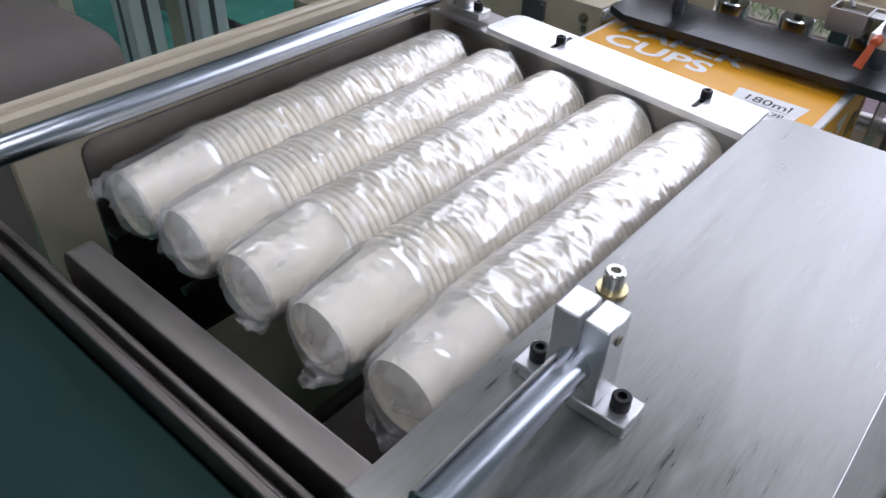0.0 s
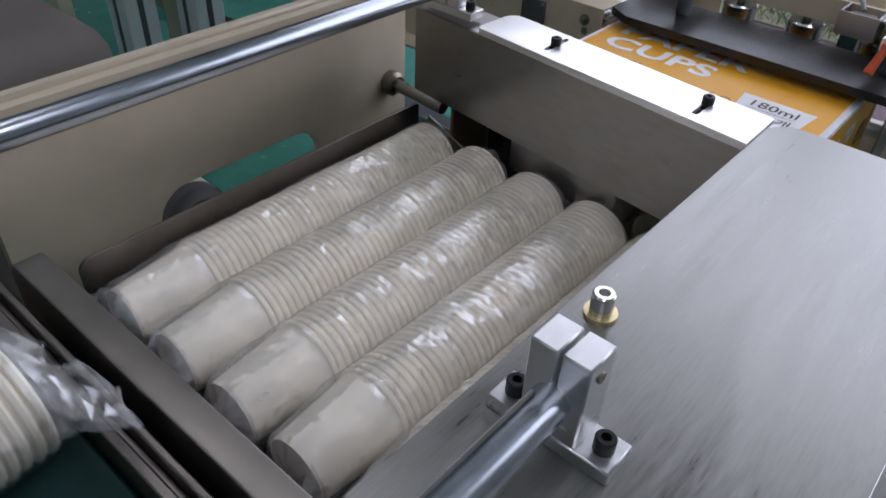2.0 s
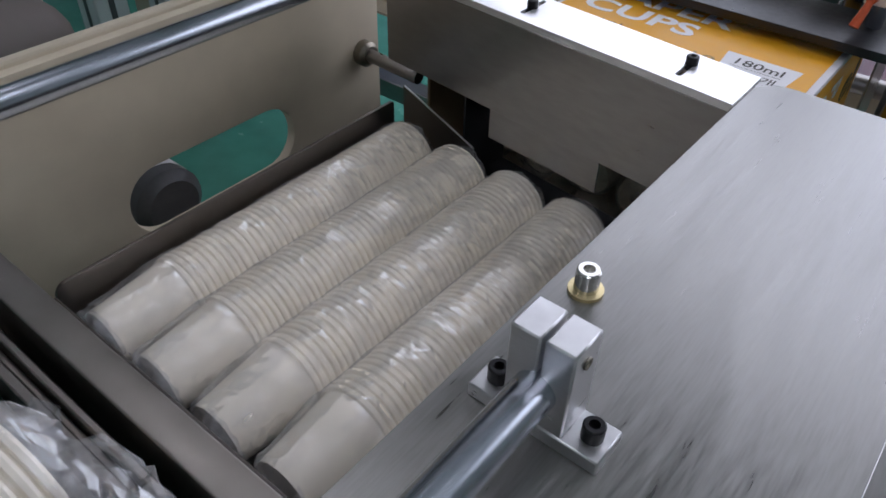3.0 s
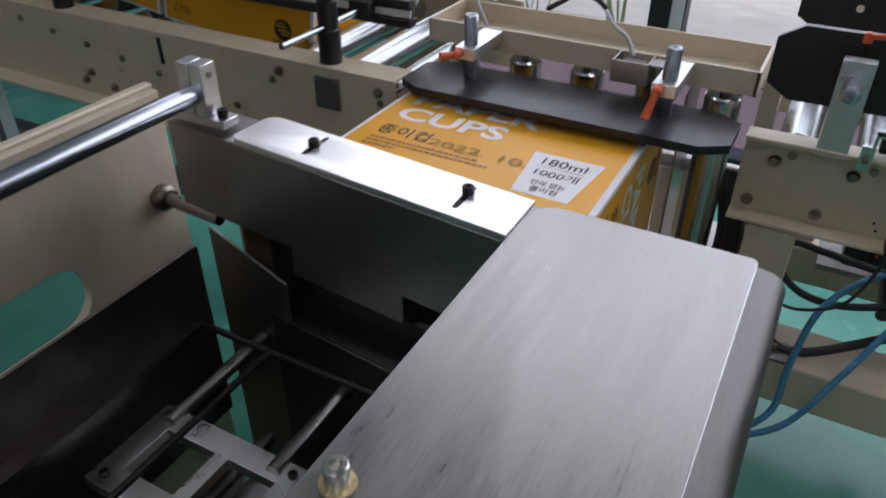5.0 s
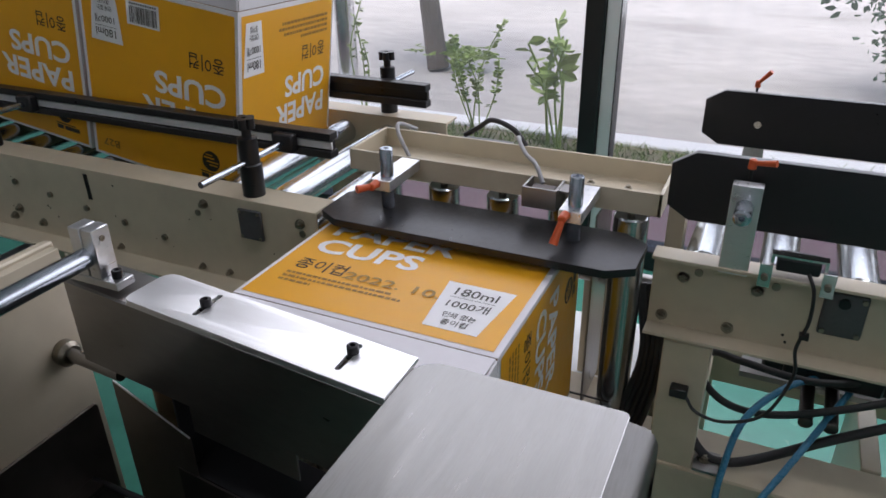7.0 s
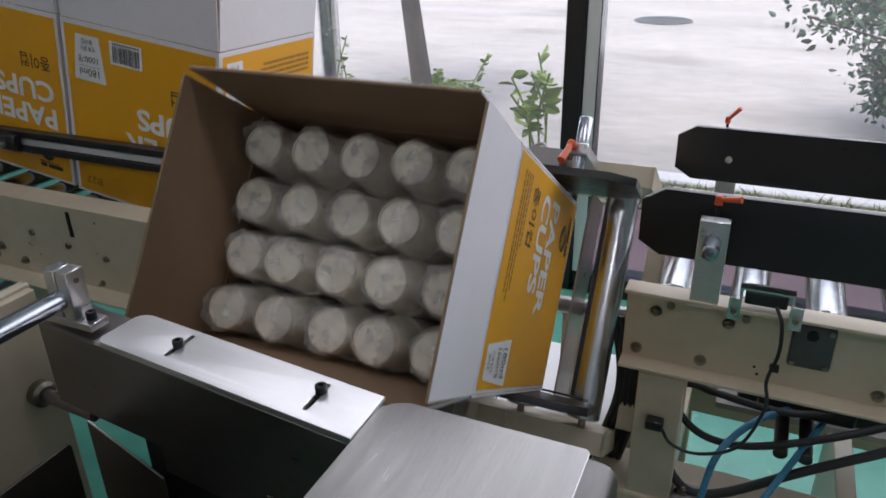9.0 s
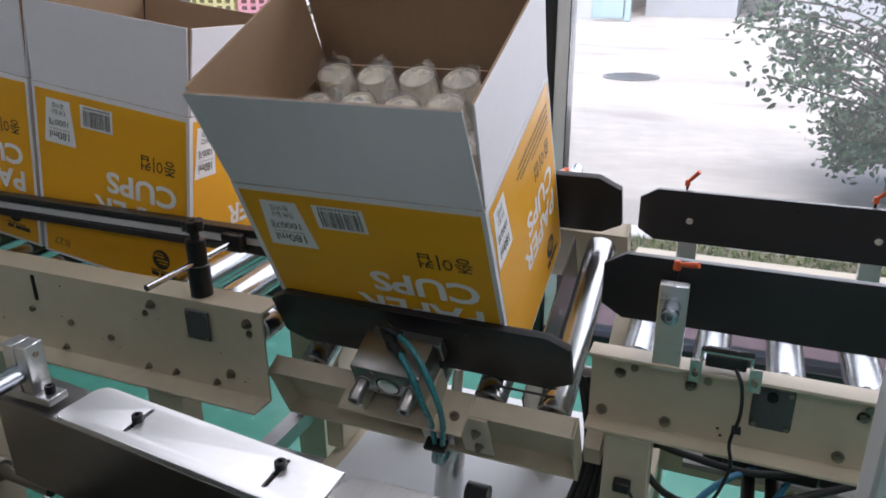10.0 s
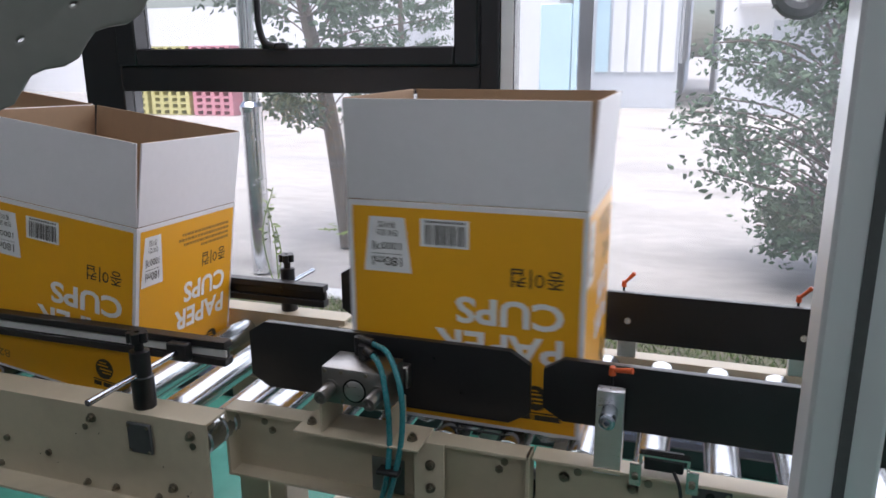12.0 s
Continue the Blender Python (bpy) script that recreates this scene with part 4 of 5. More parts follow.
channel(RC, -0.043, 2.2, 0.41, 0.608, 0.733, 1, "far_beam")
for k in range(20):
    roller(RC, 0.02 + k * 0.102, 0.012, 0.40, 0.712, 0.0265)
for x in (0.0, 0.10, 0.32, 0.44, 0.66, 0.78):
    hex_bolt(RC, (x, -0.002, 0.70), 0.0065)
for x in (-0.023, 0.07, 0.30, 0.42):
    hex_bolt(RC, (x, -0.004, 0.632), 0.0065)
for x, z in ((0.143, 0.639), (0.148, 0.628), (0.41, 0.63)):
    part("spare_hole", C(((x, -0.0042, z), (x, -0.0047, z), 0.0022), seg=8), BLACK_OX, RC)
cov = part("motor_plate", B((0.182, 0.236, -0.010, -0.001, 0.655, 0.722), bevel=0.004, seg=2), MOTOR, RC, "dark screwed cover plate")
for x, z in ((0.188, 0.662), (0.23, 0.662), (0.188, 0.715), (0.23, 0.715)):
    part("screw", C(((x, -0.010, z), (x, -0.0125, z), 0.0035), seg=10), BOLT, cov)
part("plug", C(((0.207, -0.010, 0.709), (0.207, -0.014, 0.709), 0.0075), seg=14), BLACK_OX, cov)
for x in (0.022, 0.9, 1.9):
    for y in (-0.03, 0.37):
        part("leg", B((x - 0.034, x + 0.034, y, y + 0.06, 0.0, 0.607), bevel=0.002), CREAM, RC)
        part("foot_angle", B((x + 0.036, x + 0.075, y - 0.004, y + 0.045, 0.379, 0.385), bevel=0.001), SHEET, RC)
        hex_bolt(RC, (x + 0.052, y + 0.02, 0.385), 0.006, (0, 0, 1))
    part("cross_bar", B((x - 0.03, x + 0.03, 0.08, 0.33, 0.30, 0.376)), CREAM, RC)
part("lower_beam", B((-0.08, 2.2, -0.036, 0.075, 0.30, 0.378), bevel=0.003), CREAM, RC)
part("lower_beam", B((-0.08, 2.2, 0.33, 0.44, 0.30, 0.378), bevel=0.003), CREAM, RC)
part("lower_panel", B((0.30, 0.33, 0.08, 0.33, 0.16, 0.377), bevel=0.002), CREAM, RC)
part("inner_shelf", B((0.10, 1.6, 0.12, 0.30, 0.47, 0.48)), SHEET, RC)
for x in (0.203, 0.238):
    part("cylinder", lathe([(0, 0.008), (0.002, 0.0105), (0.16, 0.0105), (0.162, 0.008)], (x, 0.03, 0.472), (x, 0.2, 0.50), 16), DARK_STEEL, RC)
valve = thing("valve_block", (0.22, 0.16, 0.48), "black valve block with small red lamps", "valve")
part("body", B((0.13, 0.34, 0.10, 0.17, 0.50, 0.56), (0.16, 0.30, 0.08, 0.10, 0.51, 0.55), bevel=0.004), BLACK_PL, valve)
part("lamp", B((0.17, 0.174, 0.0785, 0.0798, 0.54, 0.544), (0.23, 0.234, 0.0785, 0.0798, 0.54, 0.544)), RED_LED, valve)


def handle(parent, p, way, size=1.0):
    """A clamping lever: hub, arm, knob end."""
    p, w = Vector(p), Vector(way).normalized()
    bm = lathe([(0, 0.0075 * size), (0.016 * size, 0.0065 * size), (0.018 * size, 0.004 * size)], p, p + Vector((0, 0, 1)), 14)
    add_cyl(bm, p + Vector((0, 0, 0.010 * size)), p + Vector((0, 0, 0.014 * size)) + w * 0.042 * size, 0.0042 * size, 12, r2=0.0062 * size)
    h = part("clamp_lever", bm, ORANGE, parent, "orange clamp lever")
    part("stud", C(((p - Vector((0, 0, 0.02 * size))), p, 0.0035 * size), seg=10), BLACK_OX, h)
    return h


def chamfered(x0, x1, z0, z1, c):
    return [(x0 + c, z0), (x1 - c, z0), (x1, z0 + c * 0.62), (x1, z1 - c * 0.62), (x1 - c, z1), (x0 + c, z1), (x0, z1 - c * 0.62), (x0, z0 + c * 0.62)]


def side_guide(x0, x1, y, z0, z1, supports, near, label):
    t = thing("guide_plate", ((x0 + x1) / 2, y, z0), label, "guide", "black side guides")
    part("plate", cut_plate(chamfered(x0, x1, z0, z1, 0.03), [], 0.011, frame_of((0, y, 0), (1, 0, 0), (0, 0, 1)), 0.0006), BLACK_PL, t)
    for sx in supports:
        if near:
            part("bracket", B((sx - 0.019, sx + 0.019, y - 0.045, y - 0.026, 0.733, 0.862), bevel=0.001), ALU, t)
            part("stub_shaft", lathe([(0, 0.010), (0.002, 0.0115), (0.06, 0.0115), (0.062, 0.009), (0.062, 0.004), (0.05, 0.004)], (sx, y - 0.02, 0.832), (sx, y - 0.2, 0.832), 24), CHROME, t)
            handle(t, (sx, y - 0.035, 0.883), (0.9, -0.35, 0.12), 0.72)
        else:
            part("bracket", B((sx - 0.018, sx + 0.018, y + 0.012, y + 0.03, 0.733, 0.86), bevel=0.001), ALU, t)
            part("screw", lathe([(0, 0.007), (0.002, 0.0065)], (sx, y - 0.0062, (z0 + z1) / 2 - 0.006), (sx, y - 0.2, (z0 + z1) / 2 - 0.006), 16), NICKEL, t)
            handle(t, (sx - 0.012, y + 0.02, 0.876), (0.7, -0.2, 0.75), 0.68)
    return t


side_guide(-0.037, 1.3, 0.012, 0.786, 0.884, (0.064, 0.8), True, "long black plastic guide plate on an aluminium bracket")
side_guide(-0.040, 1.3, 0.40, 0.773, 0.871, (0.052, 0.363, 0.95), False, "long black plastic guide plate with orange levers")

sens = thing("sensor_bracket", (0.143, -0.01, 0.733), "black sensor on a small bent metal bracket", "sensor")
part("bracket", B((0.108, 0.112, -0.035, -0.02, 0.733, 0.772), (0.172, 0.176, -0.035, -0.02, 0.733, 0.772), (0.108, 0.176, -0.035, -0.02, 0.772, 0.775), (0.096, 0.112, -0.0395, -0.036, 0.727, 0.760), (0.172, 0.188, -0.0395, -0.036, 0.727, 0.760)), NICKEL, sens)
part("sensor_body", B((0.115, 0.168, -0.036, -0.006, 0.752, 0.771), bevel=0.002), BLACK_PL, sens)
for x in (0.104, 0.18):
    socket_bolt(sens, (x, -0.0395, 0.742), 0.0045, 0.004, BOLT, (0, -1, 0))
cab = thing("sensor_cable", (0.16, -0.04, 0.7), "thin black sensor cable tied to the beam", "cable")
part("wire", tube([(0.155, -0.036, 0.756), (0.165, -0.046, 0.735), (0.168, -0.044, 0.69), (0.160, -0.045, 0.645), (0.165, -0.045, 0.60), (0.14, -0.05, 0.53), (0.09, -0.05, 0.50), (0.05, -0.05, 0.505), (0.032, -0.045, 0.525)], 0.0025), RUBBER_AND_SHADE, cab)
part("tie", B((0.160, 0.172, -0.05, -0.038, 0.664, 0.670)), BLACK_PL, cab)
part("connector", B((0.008, 0.034, -0.05, -0.032, 0.52, 0.537), bevel=0.002), BLACK_PL, cab)


def cable(name, pts, r, mat, label):
    return solo(name, tube(pts, r, 10, 10), mat, label, "cable", pts[0])


cable("power_cable", [(0.42, 0.1, 0.52), (0.25, 0.03, 0.46), (0.12, 0.0, 0.39), (0.06, 0.0, 0.40), (0.02, 0.04, 0.47), (-0.02, 0.1, 0.56)], 0.0075, RUBBER_AND_SHADE, "thick black cable loop under the conveyor")
cable("power_cable", [(0.42, 0.12, 0.55), (0.25, 0.05, 0.50), (0.13, 0.03, 0.47), (0.05, 0.04, 0.5), (-0.02, 0.12, 0.6)], 0.006, RUBBER_AND_SHADE, "thick black cable loop under the conveyor")
cable("power_cable", [(0.30, 0.1, 0.53), (0.2, 0.06, 0.53), (0.1, 0.05, 0.545), (0.05, 0.08, 0.53), (-0.03, 0.15, 0.45)], 0.006, RUBBER_AND_SHADE, "thick black cable loop under the conveyor")
for k in range(5):
    cable("power_cable", [(-0.045 - 0.008 * k, 0.10, 0.62), (-0.02 - 0.008 * k, 0.06, 0.52), (-0.03 - 0.010 * k, 0.04, 0.42), (-0.06 - 0.012 * k, 0.05, 0.30), (-0.10, 0.1, 0.2)], 0.0055, RUBBER_AND_SHADE, "black cable hanging behind the leg")
cable("air_hose", [(0.22, 0.10, 0.52), (0.16, 0.02, 0.53), (0.115, -0.03, 0.49), (0.10, -0.06, 0.40), (0.095, -0.09, 0.33), (0.05, -0.12, 0.29), (0.0, -0.13, 0.28), (-0.06, -0.13, 0.2)], 0.0052, HOSE, "blue air hose under the conveyor")
cable("air_hose", [(0.26, 0.10, 0.50), (0.22, 0.02, 0.47), (0.17, -0.05, 0.40), (0.12, -0.10, 0.325), (0.06, -0.125, 0.29), (0.0, -0.135, 0.275), (-0.06, -0.135, 0.2)], 0.0052, HOSE, "blue air hose under the conveyor")

stand = thing("tilter_stand", (-0.31, 0.19, 0.0), "cream steel stand under the tilting table", "stand")
for x in (-0.43, -0.16):
    part("post", B((x - 0.03, x + 0.03, 0.20, 0.26, 0.0, 0.55), bevel=0.002), CREAM, stand)
part("base_plate", B((-0.54, -0.05, -0.22, 0.42, 0.301, 0.34), bevel=0.004), WALL_W, stand)
for x, y in ((-0.47, -0.12), (-0.12, -0.12), (-0.12, 0.06)):
    socket_bolt(stand, (x, y, 0.34), 0.007, 0.004, BOLT)
for x in (-0.58, -0.065):
    part("side_bar", B((x - 0.02, x + 0.02, -0.3, 0.42, 0.26, 0.30)), CREAM, stand)
part("pivot_shaft", C(((-0.60, 0.1935, 0.5685), (-0.03, 0.1935, 0.5685), 0.016), seg=20), SHEET, stand)
for x0, x1 in ((-0.62, -0.58), (-0.044, -0.02)):
    part("bearing", B((x0, x1, 0.15, 0.24, 0.3, 0.60), bevel=0.004), CREAM, stand)
part("air_cylinder", C(((-0.30, 0.05, 0.34), (-0.30, 0.09, 0.52), 0.026), ((-0.30, 0.09, 0.52), (-0.30, 0.11, 0.58), 0.010)), ALU, stand)
part("rubber_stop", C(((-0.25, 0.02, 0.39), (-0.21, 0.02, 0.39), 0.020), seg=18), RUBBER_AND_SHADE, stand)

# ---- near and far odds and ends ----
prof = thing("profile_post", (0.245, -0.5, 0.0), "grey aluminium profile post of the machine guard", "post")
part("profile", B((0.228, 0.272, -0.522, -0.478, 0.0, 2.2), bevel=0.003), PROFILE, prof)
part("groove", B((0.2465, 0.2535, -0.5235, -0.5225, 0.0, 2.2)), MOTOR, prof)
part("base", B((0.20, 0.30, -0.55, -0.45, 0.0, 0.012)), PROFILE, prof)
hook = thing("hanging_hook", (0.207, -0.42, 1.4), "grey rounded metal hook end on a cord", "hook")
part("loop", tube([(0.190, -0.42, 1.40), (0.193, -0.42, 1.358), (0.203, -0.42, 1.343), (0.218, -0.42, 1.350), (0.224, -0.42, 1.40)], 0.0065), GREY_CABLE, hook)
part("cord", C(((0.207, -0.42, 1.39), (0.207, -0.42, 3.6), 0.002), seg=8), GREY_CABLE, hook)

pf = thing("perforated_duct", (-0.33, -0.55, 1.36), "grey perforated cable duct with a brown band", "duct")
eye0, mid0 = Vector((0.132, -0.985, 1.303)), Vector((-0.268, -0.611, 1.301))
du = Vector((0.052, 0.056, 0.052)).normalized()
dw = (mid0 - eye0).normalized()
dv = du.cross(dw)
dv = dv if dv.z > 0 else -dv
edge = [(-0.30 + 0.01 * k, 0.004 * math.sin(k * 1.3)) for k in range(61)]
holes = []
for k in range(14):
    for row in (0.022, 0.052, 0.082):
        hx, hy = -0.27 + k * 0.04 + (0.018 if row == 0.052 else 0), row
        holes.append([(hx + 0.0045 * math.cos(a), hy + 0.0032 * math.sin(a)) for a in (2 * math.pi * j / 10 for j in range(10))])
fm = frame_of(mid0, du, dv)
part("panel", cut_plate([*edge, (0.30, 0.20), (-0.30, 0.20)], holes, 0.02, fm, 0.002), PERF, pf, "perforated grey panel")
part("band", cut_plate([(-0.03, 0.105), (0.30, 0.105), (0.30, 0.125), (-0.03, 0.125)], [], 0.024, fm), BROWN, pf, "brown adhesive band")
top = fm @ Vector((0, 0.19, 0))
part("hanger", C(((top.x, top.y, top.z), (top.x, top.y, 3.6), 0.006), seg=10), PROFILE, pf)

hood = thing("machine_hood", (-1.45, -0.95, 0.0), "grey-brown rounded machine hood", "machine cover")
part("shell", B((-1.75, -1.12, -1.25, -0.62, 0.18, 0.70), bevel=0.07, seg=5), COVER, hood)
part("plinth", B((-1.7, -1.18, -1.2, -0.68, 0.0, 0.18)), DARK_STEEL, hood)
for cx, cy in ((-1.86, -0.23), (-1.78, -0.08)):
    c = thing("profile_post", (cx, cy, 0), "grey-blue aluminium profile post on the green floor", "post")
    part("profile", B((cx - 0.045, cx + 0.045, cy - 0.045, cy + 0.045, 0, 1.3), bevel=0.004), PROFILE, c)
    part("groove", B((cx + 0.0455, cx + 0.0465, cy - 0.008, cy + 0.008, 0, 1.3)), MOTOR, c)
    part("groove", B((cx - 0.008, cx + 0.008, cy - 0.0465, cy - 0.0455, 0, 1.3)), MOTOR, c)

# ---- the tilting table, drawn upright ----
PY, PZ = 0.1935, 0.5685
TX = -0.31
tilter = thing("tilting_table", (TX, PY, PZ), "cream tilting roller table with black side plates", "machine")
channel(tilter, -0.57, -0.048, 0.0, 0.614, 0.740, -1, "near_beam")
channel(tilter, -0.57, -0.048, 0.395, 0.600, 0.730, 1, "far_beam")
for x0 in (-0.573, -0.052):
    part("end_plate", B((x0, x0 + 0.005, -0.036, 0.0, 0.614, 0.740)), CREAM, tilter)
    part("end_plate", B((x0, x0 + 0.005, 0.395, 0.431, 0.600, 0.730)), CREAM, tilter)
    part("side_bar", B((x0 + 0.006, x0 + 0.032, 0.004, 0.395, 0.606, 0.650)), CREAM, tilter)
for x in (-0.515, -0.405, -0.30, -0.195, -0.092):
    roller(tilter, x, 0.012, 0.385, 0.7085, 0.0265)
part("drip_plate", B((-0.142, -0.139, 0.02, 0.38, 0.62, 0.728)), SHEET, tilter)
for x in (-0.50, -0.20, -0.10):
    hex_bolt(tilter, (x, 0.0, 0.695), 0.0065)
for x in (-0.49, -0.42, -0.17, -0.11):
    hex_bolt(tilter, (x, 0.399, 0.70 if x < -0.4 else 0.66), 0.0065, (0, 1, 0))
part("near_plate", cut_plate(chamfered(-0.556, -0.063, 0.757, 0.876, 0.032), [], 0.011, frame_of((0, 0.0370, 0), (1, 0, 0), (0, 0, 1)), 0.0006), BLACK_PL, tilter, "black plastic side plate")
part("far_plate", cut_plate(chamfered(-0.545, -0.053, 0.765, 0.888, 0.036), [], 0.011, frame_of((0, 0.372, 0), (1, 0, 0), (0, 0, 1)), 0.0006), BLACK_PL, tilter, "black plastic side plate")
cyl = part("cylinder_block", B((-0.37, -0.259, -0.062, 0.005, 0.7945, 0.8545), bevel=0.003, seg=2), SHEET, tilter, "aluminium twin-rod air cylinder")
for x, r in ((-0.354, 0.0145), (-0.275, 0.0145)):
    part("guide_rod", lathe([(0, r), (0.003, r), (0.003, r * 0.74), (0.036, r * 0.74), (0.038, r * 0.66), (0.038, r * 0.35), (0.030, r * 0.35)], (x, -0.061, 0.8205), (x, -0.2, 0.8205), 20), SHEET, cyl)
part("cap_ring", lathe([(0, 0.0195), (0.0008, 0.0195)], (-0.3145, -0.0615, 0.8205), (-0.3145, -0.15, 0.8205), 24), BLACK_OX, cyl)
part("end_cap", lathe([(0, 0.0165), (0.0024, 0.0165), (0.0028, 0.0155)], (-0.3145, -0.061, 0.8205), (-0.3145, -0.15, 0.8205), 24), ALU, cyl)
for x in (-0.363, -0.335, -0.294, -0.266):
    for z in (0.8005, 0.8485):
        part("screw", C(((x, -0.062, z), (x, -0.064, z), 0.003), seg=8), BOLT, cyl)
part("front_flange", B((-0.372, -0.256, 0.012, 0.0315, 0.798, 0.836), bevel=0.002), SHEET, tilter, "grey flange plate screwed to the black plate")
part("piston_rod", C(((-0.354, 0.004, 0.8275), (-0.354, 0.02, 0.8275), 0.008), ((-0.275, 0.004, 0.8275), (-0.275, 0.02, 0.8275), 0.008)), CHROME, tilter)
fit1 = part("hose_fitting", C(((-0.318, -0.015, 0.8545), (-0.318, -0.015, 0.8775), 0.009), ((-0.318, -0.015, 0.8705), (-0.293, -0.035, 0.8705), 0.007), ((-0.333, 0., 0.8545), (-0.333, 0., 0.8845), 0.008), ((-0.333, 0., 0.8795), (-0.303, -0.01, 0.8795), 0.007)), BLACK_PL, tilter)
part("air_hose", tube([(-0.295, -0.034, 0.8705), (-0.271, -0.058, 0.8605), (-0.255, -0.075, 0.8125), (-0.255, -0.07, 0.7525), (-0.259, -0.075, 0.6925), (-0.285, -0.055, 0.6025), (-0.308, -0.005, 0.5225), (-0.323, 0.105, 0.4825)], 0.0046, 10), TEAL, tilter, "teal air hose")
part("air_hose", tube([(-0.305, -0.01, 0.8795), (-0.268, -0.035, 0.8755), (-0.237, -0.065, 0.8325), (-0.235, -0.07, 0.7625), (-0.247, -0.075, 0.6925), (-0.275, -0.055, 0.6025), (-0.295, -0.005, 0.5225), (-0.308, 0.105, 0.4825)], 0.0046, 10), TEAL, tilter, "teal air hose")
part("hose_tie", B((-0.272, -0.236, -0.088, -0.066, 0.700, 0.708), bevel=0.002), BLACK_PL, tilter)
part("shelf", B((-0.418, -0.208, -0.075, 0.0, 0.7405, 0.745), bevel=0.001), CREAM, tilter, "cream bracket shelf")
for x in (-0.373, -0.261):
    part("shelf_cheek", B((x, x + 0.005, -0.068, 0.004, 0.7455, 0.7935), bevel=0.001), CREAM, tilter)
for x in (-0.400, -0.228):
    hex_bolt(tilter, (x, -0.045, 0.745), 0.006, (0, 0, 1))
part("slotted_bracket", B((-0.228, -0.178, -0.042, -0.0375, 0.640, 0.742), bevel=0.001), CREAM, tilter, "cream slotted bracket plate")
for z in (0.665, 0.705):
    hex_bolt(tilter, (-0.20, -0.042, z), 0.006)
for y0 in (0.03, 0.045):
    part("drive_cord", C(((-0.195, y0, 0.734), (-0.092, y0, 0.734), 0.002), seg=6), RUBBER_AND_SHADE, tilter)
part("name_plate", B((-0.30, -0.245, -0.0385, -0.0365, 0.64, 0.70)), SHEET, tilter)
for x in (-0.455, -0.155):
    arm = part("arm", B((x - 0.017, x + 0.017, 0.412, 0.430, 0.7305, 0.835), bevel=0.001), ALU, tilter)
    part("pin", lathe([(0, 0.0095), (0.002, 0.0105), (0.095, 0.0105), (0.097, 0.009), (0.097, 0.004), (0.09, 0.004)], (x + 0.002, 0.379, 0.815), (x + 0.002, 1, 0.815), 22), CHROME, tilter)
    bm = lathe([(0, 0.0072), (0.016, 0.0062), (0.018, 0.004)], (x - 0.006, 0.424, 0.836), (x - 0.006, 0.424, 1), 14)
    add_cyl(bm, (x - 0.006, 0.424, 0.848), (x - 0.022 if x < -0.3 else x - 0.012, 0.424 if x < -0.3 else 0.392, 0.868), 0.0042, 12, r2=0.0065)
    part("clamp_lever", bm, ORANGE, tilter, "orange clamp lever")
sb = part("sensor_bracket", B((-0.245, -0.242, 0.40, 0.432, 0.7305, 0.775), (-0.195, -0.192, 0.40, 0.432, 0.7305, 0.775), (-0.245, -0.192, 0.40, 0.432, 0.775, 0.778), (-0.192, -0.165, 0.425, 0.428, 0.735, 0.765)), SHEET, tilter, "small bent sensor bracket")
part("sensor", B((-0.238, -0.2, 0.405, 0.425, 0.74, 0.765), bevel=0.002), DARK_STEEL, sb)
part("wire", tube([(-0.22, 0.432, 0.755), (-0.24, 0.45, 0.73), (-0.27, 0.45, 0.69), (-0.30, 0.455, 0.64), (-0.31, 0.44, 0.60), (-0.31, 0.40, 0.56)], 0.0035), GREY_CABLE, tilter)
part("wire", tube([(-0.30, 0.43, 0.60), (-0.32, 0.46, 0.61), (-0.36, 0.47, 0.605), (-0.39, 0.45, 0.59), (-0.42, 0.43, 0.585)], 0.0045), RUBBER_AND_SHADE, tilter)
part("wire", tube([(-0.50, 0.40, 0.65), (-0.53, 0.43, 0.63), (-0.545, 0.44, 0.60), (-0.53, 0.42, 0.56)], 0.004), GREY_CABLE, tilter)
part("valve", B((-0.43, -0.33, 0.395, 0.425, 0.572, 0.598), bevel=0.003), MOTOR, tilter, "grey valve block")

# ---- cartons ----
CW, CD, CH, CF, CT = 0.38, 0.31, 0.36, 0.157, 0.004


def folded(bm, m):
    bmesh.ops.transform(bm, matrix=m, verts=bm.verts)
    return bm


def two_sided(bm, inward):
    """Brown board on faces that look inward, white on the rest."""
    bm.normal_update()
    for f in bm.faces:
        f.material_index = 1 if f.normal.dot(Vector(inward)) > 0.5 else (1 if abs(f.normal.z) > 0.9 else 0)
    return bm


